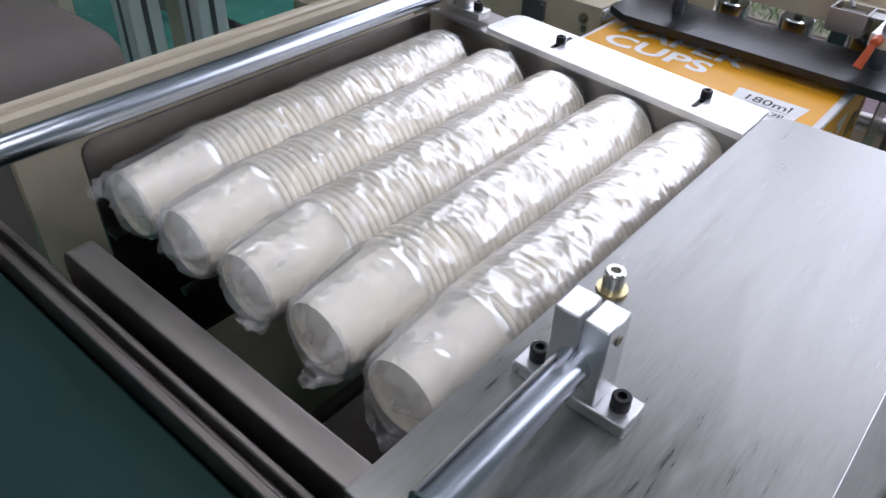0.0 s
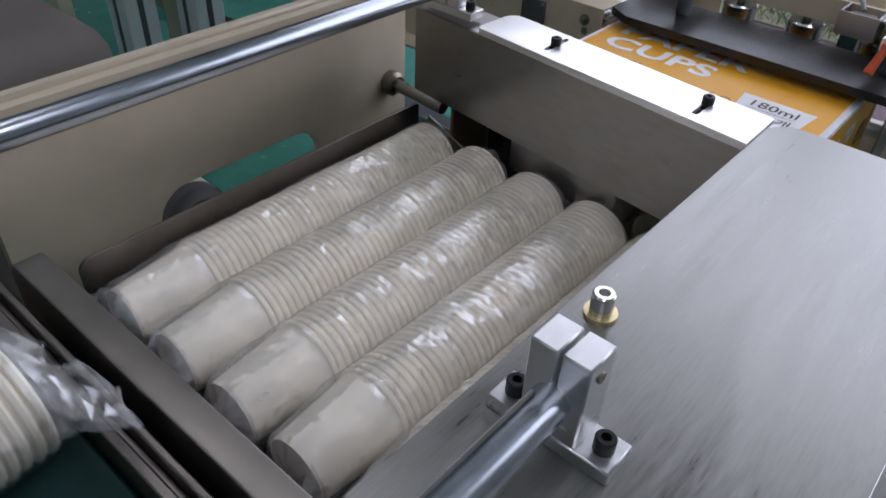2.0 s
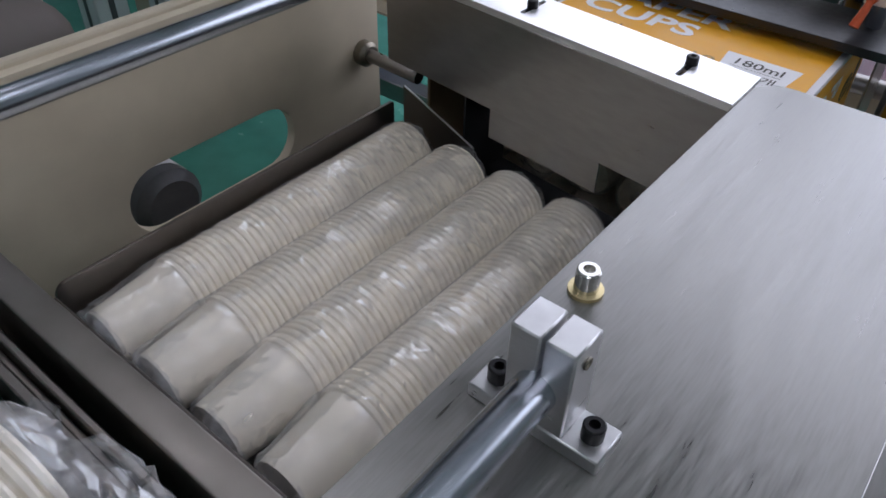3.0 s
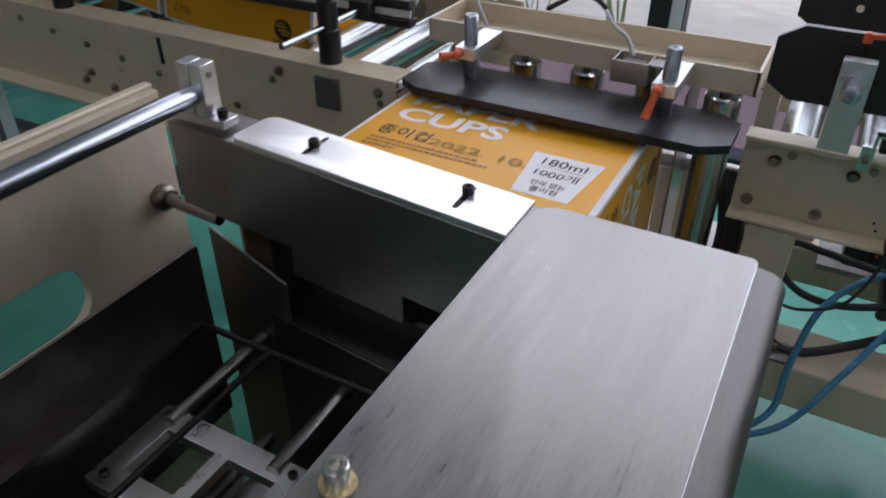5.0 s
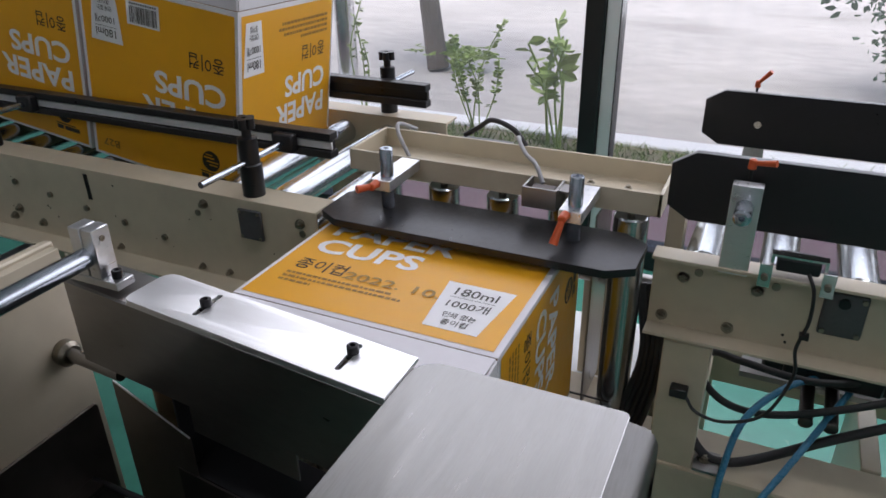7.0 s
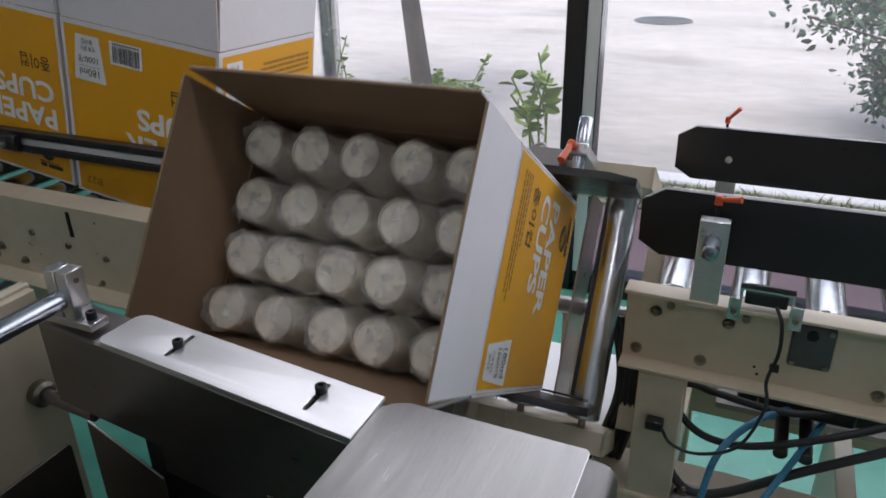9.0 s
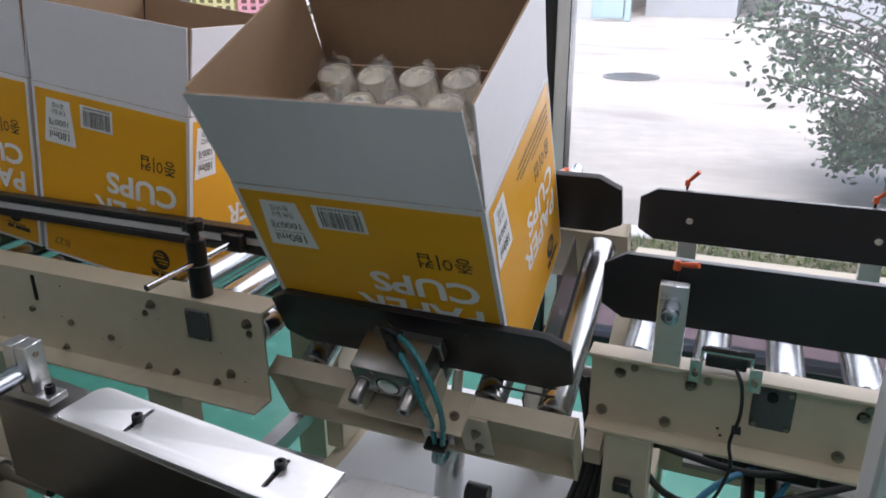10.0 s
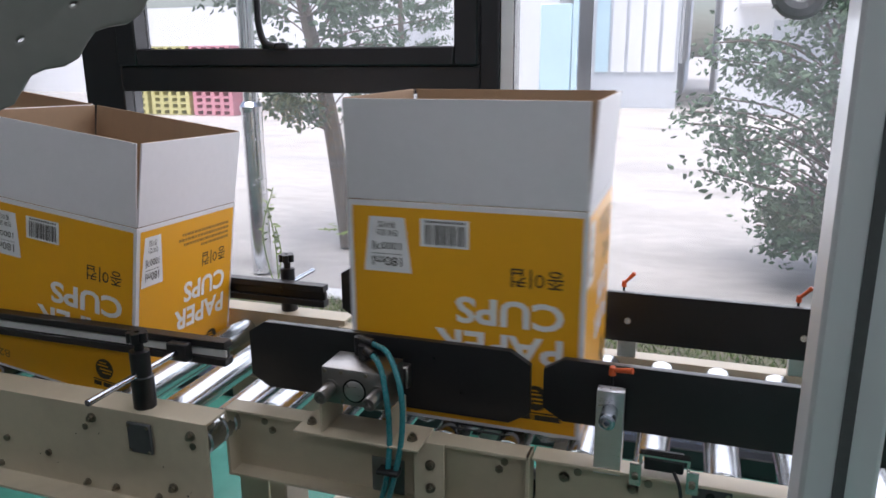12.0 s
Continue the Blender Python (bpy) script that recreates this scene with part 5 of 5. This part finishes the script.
def artwork(parent, m, width, side):
    """The printed side: yellow field, lettering, label, bar code, mark. m: from the art's low left corner."""
    up = m @ Matrix.Translation((0, 0, 0.0006))
    part("print", bars([(0.007, width - 0.009, 0.009, CH - 0.006)], up), YELLOW, parent, "yellow printed field", smooth=False)

    def put(name, bm, mat, label="", kind=""):
        part(name, bm, mat, parent, label, smooth=False, kind=kind)

    def at(x, y, k=1):
        return m @ Matrix.Translation((x, y, 0.0006 + 0.0005 * k))

    narrow = side == "side"
    lab_x, lab_w, lab_n, lab_y0, lab_y1 = {"front": (0.272, 0.081, 0.059, 0.025, 0.114), "back": (0.256, 0.097, 0.073, 0.029, 0.140), "side": (0.236, 0.062, 0.044, 0.022, 0.120)}[side]
    mid = lab_x + lab_w / 2
    bm = bmesh.new()
    bm.faces.new([bm.verts.new(at(x, y) @ Vector()) for x, y in ((mid - lab_n / 2, lab_y0), (mid + lab_n / 2, lab_y0), (lab_x + lab_w, lab_y1), (lab_x, lab_y1))])
    put("label", bm, INK_W, "white tapered label")
    lh = lab_y1 - lab_y0
    put("lettering", letters("180ml", lab_w * 0.62, lh * 0.17, at(mid - lab_w * 0.30, lab_y0 + lh * 0.72, 2)), INK_K)
    put("rule", bars([(-lab_w * 0.33, lab_w * 0.33, 0, 0.0008)], at(mid, lab_y0 + lh * 0.665, 2)), INK_K)
    put("lettering", letters("1000개", lab_w * 0.60, lh * 0.17, at(mid - lab_w * 0.29, lab_y0 + lh * 0.44, 2)), INK_K)
    put("lettering", letters("인쇄 없는", lab_n * 0.62, lh * 0.115, at(mid - lab_n * 0.31, lab_y0 + lh * 0.23, 2)), INK_K)
    put("lettering", letters("종이컵", lab_n * 0.48, lh * 0.115, at(mid - lab_n * 0.24, lab_y0 + lh * 0.08, 2)), INK_K)
    tw = (0.140, 0.168) if narrow else (0.170, 0.204)
    put("lettering", letters("CUPS", tw[0], 0.044, at(0.030, 0.143)), INK_W, "white capital letters")
    put("lettering", letters("PAPER", tw[1], 0.044, at(0.030, 0.199)), INK_W, "white capital letters")
    put("lettering", letters("종이컵", 0.080, 0.030, at(0.032, 0.091)), INK_K)
    rnd = random.Random(7)
    if side == "back":
        put("date_print", letters("2022. 10.", 0.146, 0.019, at(0.116, 0.088, 3)), INK_G, "dotted jet-printed date")
    if side != "front":
        rows = []
        for k in range(4 if narrow else 3):
            y, x = 0.074 - 0.0105 * k - (0.006 if narrow else 0), 0.024 if narrow else 0.034
            end = (0.20, 0.218, 0.085)[k] if not narrow else (0.12, 0.175, 0.19, 0.18)[k]
            while x < end:
                w = rnd.uniform(0.004, 0.012)
                rows.append((x, min(end, x + w), y, y + 0.0052))
                x += w + 0.0018
        put("small_print", bars(rows, at(0, 0)), INK_B, "small unreadable print", "stuff")
    if side == "front":
        put("bar_code_field", bars([(0.178, 0.257, 0.024, 0.068)], at(0, 0)), INK_W, "white bar code field")
        x, code = 0.184, []
        while x < 0.250:
            w = rnd.choice((0.0008, 0.0013, 0.002))
            code.append((x, x + w, 0.033, 0.064))
            x += w + rnd.choice((0.0008, 0.0012, 0.0018))
        code += [(0.184 + k * 0.0055, 0.1875 + k * 0.0055, 0.0265, 0.0300) for k in range(12)]
        put("bar_code", bars(code, at(0, 0, 2)), INK_K, "fine black bars", "stuff")
        put("lettering", letters("B27", 0.043, 0.016, at(0.308, 0.320)), INK_B)
    cx, cy, r = (0.070, 0.298, 0.021)
    bm = bmesh.new()
    bm.faces.new([bm.verts.new(at(cx + r * math.cos(a), cy + r * math.sin(a)) @ Vector()) for a in (2 * math.pi * k / 28 for k in range(28))])
    put("round_mark", bm, INK_K, "round dark mark with yellow stripes")
    put("mark_stripes", bars([(cx - r * 0.75, cx + r * 0.2, cy + r * 0.30, cy + r * 0.42), (cx - r * 0.85, cx + r * 0.5, cy - r * 0.02, cy + r * 0.12), (cx - r * 0.4, cx + r * 0.8, cy - r * 0.38, cy - r * 0.24), (cx - r * 0.2, cx + r * 0.6, cy - r * 0.65, cy - r * 0.55)], at(0, 0, 2)), YELLOW)
    put("brand_bars", bars([(cx + 0.006, cx + 0.024, 0.326, 0.335), (cx - 0.040, cx + 0.002, 0.326, 0.335), (cx - 0.030, cx + 0.026, 0.3215, 0.324)], at(0, 0)), INK_K, "plain dark bars")


def carton(label, flare):
    t = thing("carton", (0, 0, 0), label, "carton", "paper cup cartons")
    w, d = CW / 2, CD / 2
    walls = []
    for b, inw in (((-w, w, -d, -d + CT, 0, CH), (0, 1, 0)), ((-w, w, d - CT, d, 0, CH), (0, -1, 0)), ((-w, -w + CT, -d + CT, d - CT, 0, CH), (1, 0, 0)), ((w - CT, w, -d + CT, d - CT, 0, CH), (-1, 0, 0)), ((-w + CT, w - CT, -d + CT, d - CT, 0.001, 0.008), (0, 0, 1))):
        one = bmesh.new()
        add_box(one, b, 0.0006)
        two_sided(one, inw)
        walls.append(part("wall" if len(walls) < 4 else "bottom", one, [WHITE_BD, KRAFT], t, smooth=False))
    for hx, hy, half, inw, axis, a in ((0, -d, w, (0, 1, 0), "X", flare[0]), (0, d, w, (0, -1, 0), "X", -flare[1]), (-w, 0, d, (1, 0, 0), "Y", -flare[2]), (w, 0, d, (-1, 0, 0), "Y", flare[3])):
        bm = bmesh.new()
        if axis == "X":
            add_box(bm, (-half + 0.002, half - 0.002, 0 if hy < 0 else -CT, CT if hy < 0 else 0, 0.0015, CF), 0.0006)
        else:
            add_box(bm, (0 if hx < 0 else -CT, CT if hx < 0 else 0, -half + 0.003, half - 0.003, 0.0015, CF), 0.0006)
        two_sided(bm, inw)
        folded(bm, Matrix.Translation((hx, hy, CH)) @ Matrix.Rotation(radians(a), 4, axis))
        part("flap", bm, [WHITE_BD, KRAFT], t, smooth=False)
    artwork(walls[0], frame_of((w, -d, CH), (-1, 0, 0), (0, 0, -1)), CW, "front")
    artwork(walls[1], frame_of((-w, d, CH), (1, 0, 0), (0, 0, -1)), CW, "back")
    artwork(walls[3], frame_of((w, d, CH), (0, -1, 0), (0, 0, -1)), CD, "side")
    artwork(walls[2], frame_of((-w, -d, CH), (0, 1, 0), (0, 0, -1)), CD, "side")
    return t


CX = -0.349
filled = carton("open yellow and white carton being filled with cups", (4, 3, 1.5, 3))
CARTON_HOME = Matrix.Translation((CX, 0.044 + CD / 2, 0.7365))
waiting = carton("open empty yellow and white carton leaning on sloped rollers", (1.5, 2, 1, 2))
QUEUE = Matrix.Translation((-0.848, 0.055, 0.656)) @ Matrix.Rotation(radians(7.6), 4, "Y") @ Matrix.Rotation(radians(-1.5), 4, "X") @ Matrix.Translation((-CW / 2, CD / 2, 0))
waiting.matrix_basis = QUEUE
for dx, dy in ((-0.394, 0.004), (-0.788, -0.003)):
    copy_thing(waiting, QUEUE @ Matrix.Translation((dx, dy, 0)))

# ---- sleeves of paper cups ----
SL, PITCH, COUNT = 0.378, 0.0067, 46
cup_profile = [(0.0045, 0.0225), (0.004, 0.0243), (0.0, 0.0248), (0.0, 0.0258), (0.070, 0.0318), (0.0712, 0.0342), (0.0735, 0.0346), (0.0752, 0.0334), (0.0745, 0.0314), (0.012, 0.0246)]
CUP_MESH = mesh_of(lathe([(s, r * 1.045) for s, r in cup_profile], (0, 0, 0), (0, 1, 0), 26), "paper_cup", CUP, True)


def bag(seedn):
    """Crinkled film round the stack: small flat facets, drawn flat over the cup's base, gathered at the far end."""
    rnd = random.Random(seedn)
    off = Vector((rnd.uniform(0, 50), rnd.uniform(0, 50), rnd.uniform(0, 50)))
    seg, n = 30, 74
    near, far = 0.007, 0.016
    bm, rings = bmesh.new(), []
    for i in range(n + 1):
        s = -near + (SL + near + far) * i / n
        body = 0.0275 + 0.0073 * min(1, max(0, s / 0.070)) if s < 0.072 else 0.0348
        slack = 0.0022 if 0 < s < 0.066 else 0.0
        ring = []
        for k in range(seg):
            a = 2 * math.pi * (k + rnd.uniform(-0.28, 0.28)) / seg
            q = Vector((math.cos(a) * 1.6, s * 24, math.sin(a) * 1.6)) + off
            slant = Vector((math.cos(a + s * 9) * 2.6, s * 15, math.sin(a + s * 9) * 2.6)) + off
            ridge = max(0, 1 - abs(noise.noise(slant)) * 4.0)
            fine = max(0, 1 - abs(noise.noise(q * 3.1 + Vector((9, 4, 2)))) * 3)
            r = body + 0.0003 + slack * (0.6 + noise.noise(q)) + 0.0014 * ridge ** 1.5 + 0.0004 * fine
            if s < 0:
                r = body * (1 - 0.25 * (-s / near) ** 2) + 0.004 * noise.noise(q * 1.5)
            elif s > SL - 0.003:
                f = (s - SL + 0.003) / (far + 0.003)
                r = 0.0345 * math.sqrt(max(0.05, 1 - 0.9 * f * f)) + 0.009 * noise.noise(q * 1.3) * f
            r *= 1.045
            wob = rnd.uniform(-0.0012, 0.0012) + (0.008 * noise.noise(q * 1.2) if s > SL else 0)
            ring.append(bm.verts.new((math.cos(a) * r, s + wob, math.sin(a) * r)))
        rings.append(ring)
    for i, (a, b) in enumerate(zip(rings, rings[1:])):
        for k in range(seg):
            p, q, u, v = a[k], a[(k + 1) % seg], b[(k + 1) % seg], b[k]
            for tri in ((p, q, u), (p, u, v)) if rnd.random() < 0.5 else ((p, q, v), (q, u, v)):
                bm.faces.new(tri)
    for ring, push in ((rings[0], -0.001), (rings[-1], 0.002)):
        mid = bm.verts.new(sum((v.co for v in ring), Vector()) / seg + Vector((0, push, 0)))
        for k in range(seg):
            bm.faces.new((ring[k], ring[(k + 1) % seg], mid))
    return bm


def film_tail(seedn):
    """The bag's loose mouth: a crumpled fan of film that stands off the base of the first cup."""
    rnd = random.Random(seedn + 100)
    off = Vector((rnd.uniform(0, 50), rnd.uniform(0, 50), rnd.uniform(0, 50)))
    bm = bmesh.new()
    nu, nv = 22, 9
    grid = []
    for j in range(nv + 1):
        v = j / nv
        row = []
        for i in range(nu + 1):
            u = 2 * i / nu - 1
            a = math.pi / 2 + u * (1.5 - 0.35 * v)
            q = Vector((u * 3.2, v * 1.4, 0)) + off
            fold = noise.noise(q * 1.5)
            r = 0.0275 + 0.004 * math.sin(v * 3) - 0.011 * v * v + 0.011 * v * fold
            out = 0.024 * v * (1 - 0.35 * u * u) * (1 + 0.5 * noise.noise(q * 0.8)) + 0.002 * rnd.random()
            row.append(bm.verts.new((math.cos(a) * r * (1 + 0.12 * v), 0.004 - out, math.sin(a) * r + 0.004 * fold * v)))
        grid.append(row)
    for a, b in zip(grid, grid[1:]):
        for k in range(nu):
            for tri in ((a[k], a[k + 1], b[k + 1]), (a[k], b[k + 1], b[k])) if rnd.random() < 0.5 else ((a[k], a[k + 1], b[k]), (a[k + 1], b[k + 1], b[k])):
                bm.faces.new(tri)
    return bm


def cup_sleeve(seedn):
    t = thing("cup_sleeve", (0, 0, 0), "sleeve of cream paper cups in crinkled clear film", "paper cups", "sleeves of paper cups")
    rnd = random.Random(seedn)
    for k in range(COUNT):
        ob = new("paper_cup", CUP_MESH)
        ob.parent = t
        ob.location = (rnd.gauss(0, 0.00025), k * PITCH + rnd.gauss(0, 0.00035), rnd.gauss(0, 0.00025))
        ob.rotation_euler = (rnd.gauss(0, 0.004), rnd.uniform(0, 6.28), rnd.gauss(0, 0.004))
    part("film_bag", bag(seedn), FILM, t, "clear crinkled film bag", smooth=False)
    part("film_tail", film_tail(seedn), FILM, t, "loose crumpled mouth of the bag", smooth=False)
    return t


MASTERS = [cup_sleeve(s) for s in (3, 8, 14)]
SLEEVES = MASTERS + [copy_thing(MASTERS[k % 3], Matrix.Identity(4)) for k in range(19)]
PUSHED, PACKED, BELTED = SLEEVES[:5], SLEEVES[5:20], SLEEVES[20:22]


def film_mouth(seedn):
    """The long open end of a bag, pressed flat and crumpled."""
    rnd = random.Random(seedn)
    bm, rings, seg = bmesh.new(), [], 30
    off = Vector((rnd.uniform(0, 50), rnd.uniform(0, 50), 0))
    for j in range(12):
        f = j / 11
        ring = []
        for k in range(seg):
            a = 2 * math.pi * k / seg
            q = Vector((math.cos(a) * 1.8, f * 2.5, math.sin(a) * 1.8)) + off
            wide, high = 0.036 * (1 + 0.6 * f), 0.036 * (1 - 0.75 * f ** 0.8)
            crush = 1 + 0.5 * f * noise.noise(q)
            ring.append(bm.verts.new((math.cos(a) * wide * crush, SL - 0.006 + 0.030 * f + 0.016 * f * noise.noise(q * 1.3), math.sin(a) * high * crush - 0.012 * f + 0.012 * f * noise.noise(q * 2.1))))
        rings.append(ring)
    for a, b in zip(rings, rings[1:]):
        for k in range(seg):
            p, q, u, v = a[k], a[(k + 1) % seg], b[(k + 1) % seg], b[k]
            for tri in ((p, q, u), (p, u, v)) if rnd.random() < 0.5 else ((p, q, v), (q, u, v)):
                bm.faces.new(tri)
    return bm


for k, ob in enumerate(BELTED):
    BASE[ob] = Vector()
    part("film_mouth", film_mouth(40 + k), FILM, ob, "loose open mouth of the bag", smooth=False)
SX = [-0.4774 + 0.0722 * k for k in range(5)]
IN_BOX, UNSETTLED = -0.016, -0.045
LOW_Z, TRAY_Y, BOX_Y = 0.6915, -0.978, -0.362

# ---- lifting tray and pusher ----
tray = thing("lifting_tray", (-0.33, -0.78, 0.65), "dull steel lifting tray with a side plate", "tray")
part("side_plate", cut_plate(rounded(-0.987, -0.584, 0.49, 0.734, [0.0, 0.0, 0.004, 0.012]), [], 0.003, frame_of((-0.516, 0, 0), (0, 1, 0), (0, 0, 1)), 0.0004), TRAY, tray)
for x in (-0.505, -0.165):
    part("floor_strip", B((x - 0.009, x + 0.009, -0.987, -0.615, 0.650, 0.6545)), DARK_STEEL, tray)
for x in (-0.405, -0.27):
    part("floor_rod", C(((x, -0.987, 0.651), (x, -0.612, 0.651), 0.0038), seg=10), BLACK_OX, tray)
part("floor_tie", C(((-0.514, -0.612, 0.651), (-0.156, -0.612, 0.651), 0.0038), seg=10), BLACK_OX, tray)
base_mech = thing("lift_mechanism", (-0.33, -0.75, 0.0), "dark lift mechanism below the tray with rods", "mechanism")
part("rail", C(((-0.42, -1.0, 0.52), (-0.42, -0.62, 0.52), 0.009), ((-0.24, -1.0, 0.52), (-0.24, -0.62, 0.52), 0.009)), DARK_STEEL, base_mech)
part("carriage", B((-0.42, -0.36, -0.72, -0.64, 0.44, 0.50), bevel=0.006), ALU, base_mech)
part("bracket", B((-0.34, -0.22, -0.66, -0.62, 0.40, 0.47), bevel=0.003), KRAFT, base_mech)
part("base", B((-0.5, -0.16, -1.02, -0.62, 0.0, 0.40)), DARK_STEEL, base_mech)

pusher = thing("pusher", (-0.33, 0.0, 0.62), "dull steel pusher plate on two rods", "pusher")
part("plate", B((-0.506, -0.158, -0.004, 0.0, 0.585, 0.733), bevel=0.001), DARK_STEEL, pusher)
for x in (-0.470, -0.335):
    part("rod", C(((x, -0.28, 0.60), (x, -0.004, 0.60), 0.008), seg=18), SHEET, pusher)
part("yoke", cut_plate(rounded(-0.49, -0.30, -0.37, -0.262, 0.004), [rounded(-0.465, -0.40, -0.345, -0.287, 0.003), rounded(-0.385, -0.325, -0.345, -0.287, 0.003)], 0.012, frame_of((0, 0, 0.592), (1, 0, 0), (0, 1, 0)), 0.0008), ALU, pusher)
for x in (-0.475, -0.315):
    for y in (-0.358, -0.274):
        socket_bolt(pusher, (x, y, 0.598), 0.0048, 0.006, BLACK_OX)

# ---- what moves ----
TILT = [(0, 90), (7.9, 90), (8.1, 87.5), (8.3, 82), (8.6, 71.5), (8.8, 65.0), (9.0, 57.9), (9.2, 51.2), (9.5, 42), (9.8, 32.1), (10.0, 25.3), (10.2, 17.7), (10.35, 12.0), (10.5, 7.0), (10.65, 3.0), (10.8, 0.7), (11.0, 0), (12.0, 0)]
SLIDE = [(0, 0), (11.6, 0), (11.7, 0.012), (11.8, 0.055), (11.9, 0.114), (12.0, 0.173)]
LIFT = [(0, 0.141), (1.2, 0.141), (1.3, 0.131), (1.5, 0.104), (1.7, 0.075), (1.9, 0.047), (2.1, 0.022), (2.3, 0.004), (2.45, 0), (12, 0)]
PUSH = [(0, -0.99), (3.85, -0.99), (4.0, -0.93), (4.15, -0.868), (4.3, -0.806), (4.4, -0.764), (4.5, -0.717), (4.6, -0.667), (4.7, -0.605), (4.8, -0.535), (4.9, -0.46), (5.0, -0.424), (5.1, -0.421), (5.2, -0.421), (5.6, -0.421), (5.75, -0.45), (5.9, -0.60), (6.0, -0.67), (6.2, -0.82), (6.4, -0.94), (6.6, -0.99), (12, -0.99)]


def reading(rows, t):
    return float(np.interp(t, [r[0] for r in rows], [r[1] for r in rows]))


def settling(t):
    """The sleeves slide down to the carton's bottom as it is set upright."""
    return reading([(0, UNSETTLED), (8.7, UNSETTLED), (9.15, 0.0), (9.4, 0.010), (12, 0.010)], t)


def sagging(t):
    return reading([(0, -0.004), (7.9, -0.004), (8.7, -0.014), (12, -0.014)], t)


def carried_by_tilter(t):
    spin = Matrix.Translation((0, PY, PZ)) @ Matrix.Rotation(radians(reading(TILT, t)), 4, "X") @ Matrix.Translation((0, -PY, -PZ))
    return Matrix.Translation((reading(SLIDE, t), 0, 0)) @ spin


def motions():
    late = sorted({r[0] for r in TILT[1:]} | {r[0] for r in SLIDE[1:]} | {8.45, 8.7, 8.9, 9.1, 9.35, 9.65, 9.9, 10.1})
    walk(tilter, [(t, pose(TX, PY, PZ, reading(TILT, t), 0, 0)) for t in [0.0, *late]])
    walk(filled, [(t, carried_by_tilter(t) @ CARTON_HOME) for t in [0.0, *late]])
    walk(tray, [(t, pose(-0.33, -0.78, 0.65 + z)) for t, z in LIFT])
    walk(pusher, [(t, pose(-0.33, y, 0.62)) for t, y in PUSH])
    lying = carried_by_tilter(0).inverted()
    rnd = random.Random(11)
    for k, ob in enumerate(PUSHED):
        turn = 40 * k
        rows = [(t, pose(SX[k], TRAY_Y, LOW_Z + z, 0, turn, 0)) for t, z in LIFT if t < 3]
        rows += [(t, pose(SX[k] + IN_BOX * min(1, max(0, (y + 0.62) / 0.2)), min(BOX_Y + UNSETTLED, max(TRAY_Y, y + 0.024)), LOW_Z - 0.004 * min(1, max(0, (y + 0.62) / 0.2)), 0, turn, 0)) for t, y in PUSH if 3.5 < t < 5.3]
        end = pose(SX[k] + IN_BOX, BOX_Y, LOW_Z, 0, turn, 0)
        rows += [(t, carried_by_tilter(t) @ lying @ Matrix.Translation((0, settling(t), sagging(t))) @ end) for t in late]
        walk(ob, rows)
    for k, ob in enumerate(PACKED):
        end = pose(SX[k % 5] + IN_BOX + rnd.gauss(0, 0.001), BOX_Y + rnd.uniform(-0.006, 0.010), LOW_Z - 0.0725 * (1 + k // 5), 0, rnd.uniform(0, 360), 0)
        walk(ob, [(t, carried_by_tilter(t) @ lying @ Matrix.Translation((0, settling(t), sagging(t))) @ end) for t in [0.0, *late]])
    first = [(0, -0.625), (0.8, -0.389), (0.9, -0.364), (1.0, -0.338), (1.1, -0.311), (1.2, -0.282), (1.3, -0.252), (1.6, -0.16), (2.2, 0.02), (2.6, 0.12), (12, 0.12)]
    second = [(0, -0.86), (0.7, -0.66), (1.5, -0.413), (1.6, -0.381), (1.7, -0.353), (1.8, -0.326), (2.0, -0.272), (2.2, -0.222), (2.35, -0.212), (12, -0.212)]
    for ob, rows, y, yaw, turn in ((BELTED[0], first, -1.505, -4, 10), (BELTED[1], second, -1.472, 6, -12)):
        walk(ob, [(t, pose(x, y, 0.8690, 0, turn, yaw)) for t, x in rows])


motions()
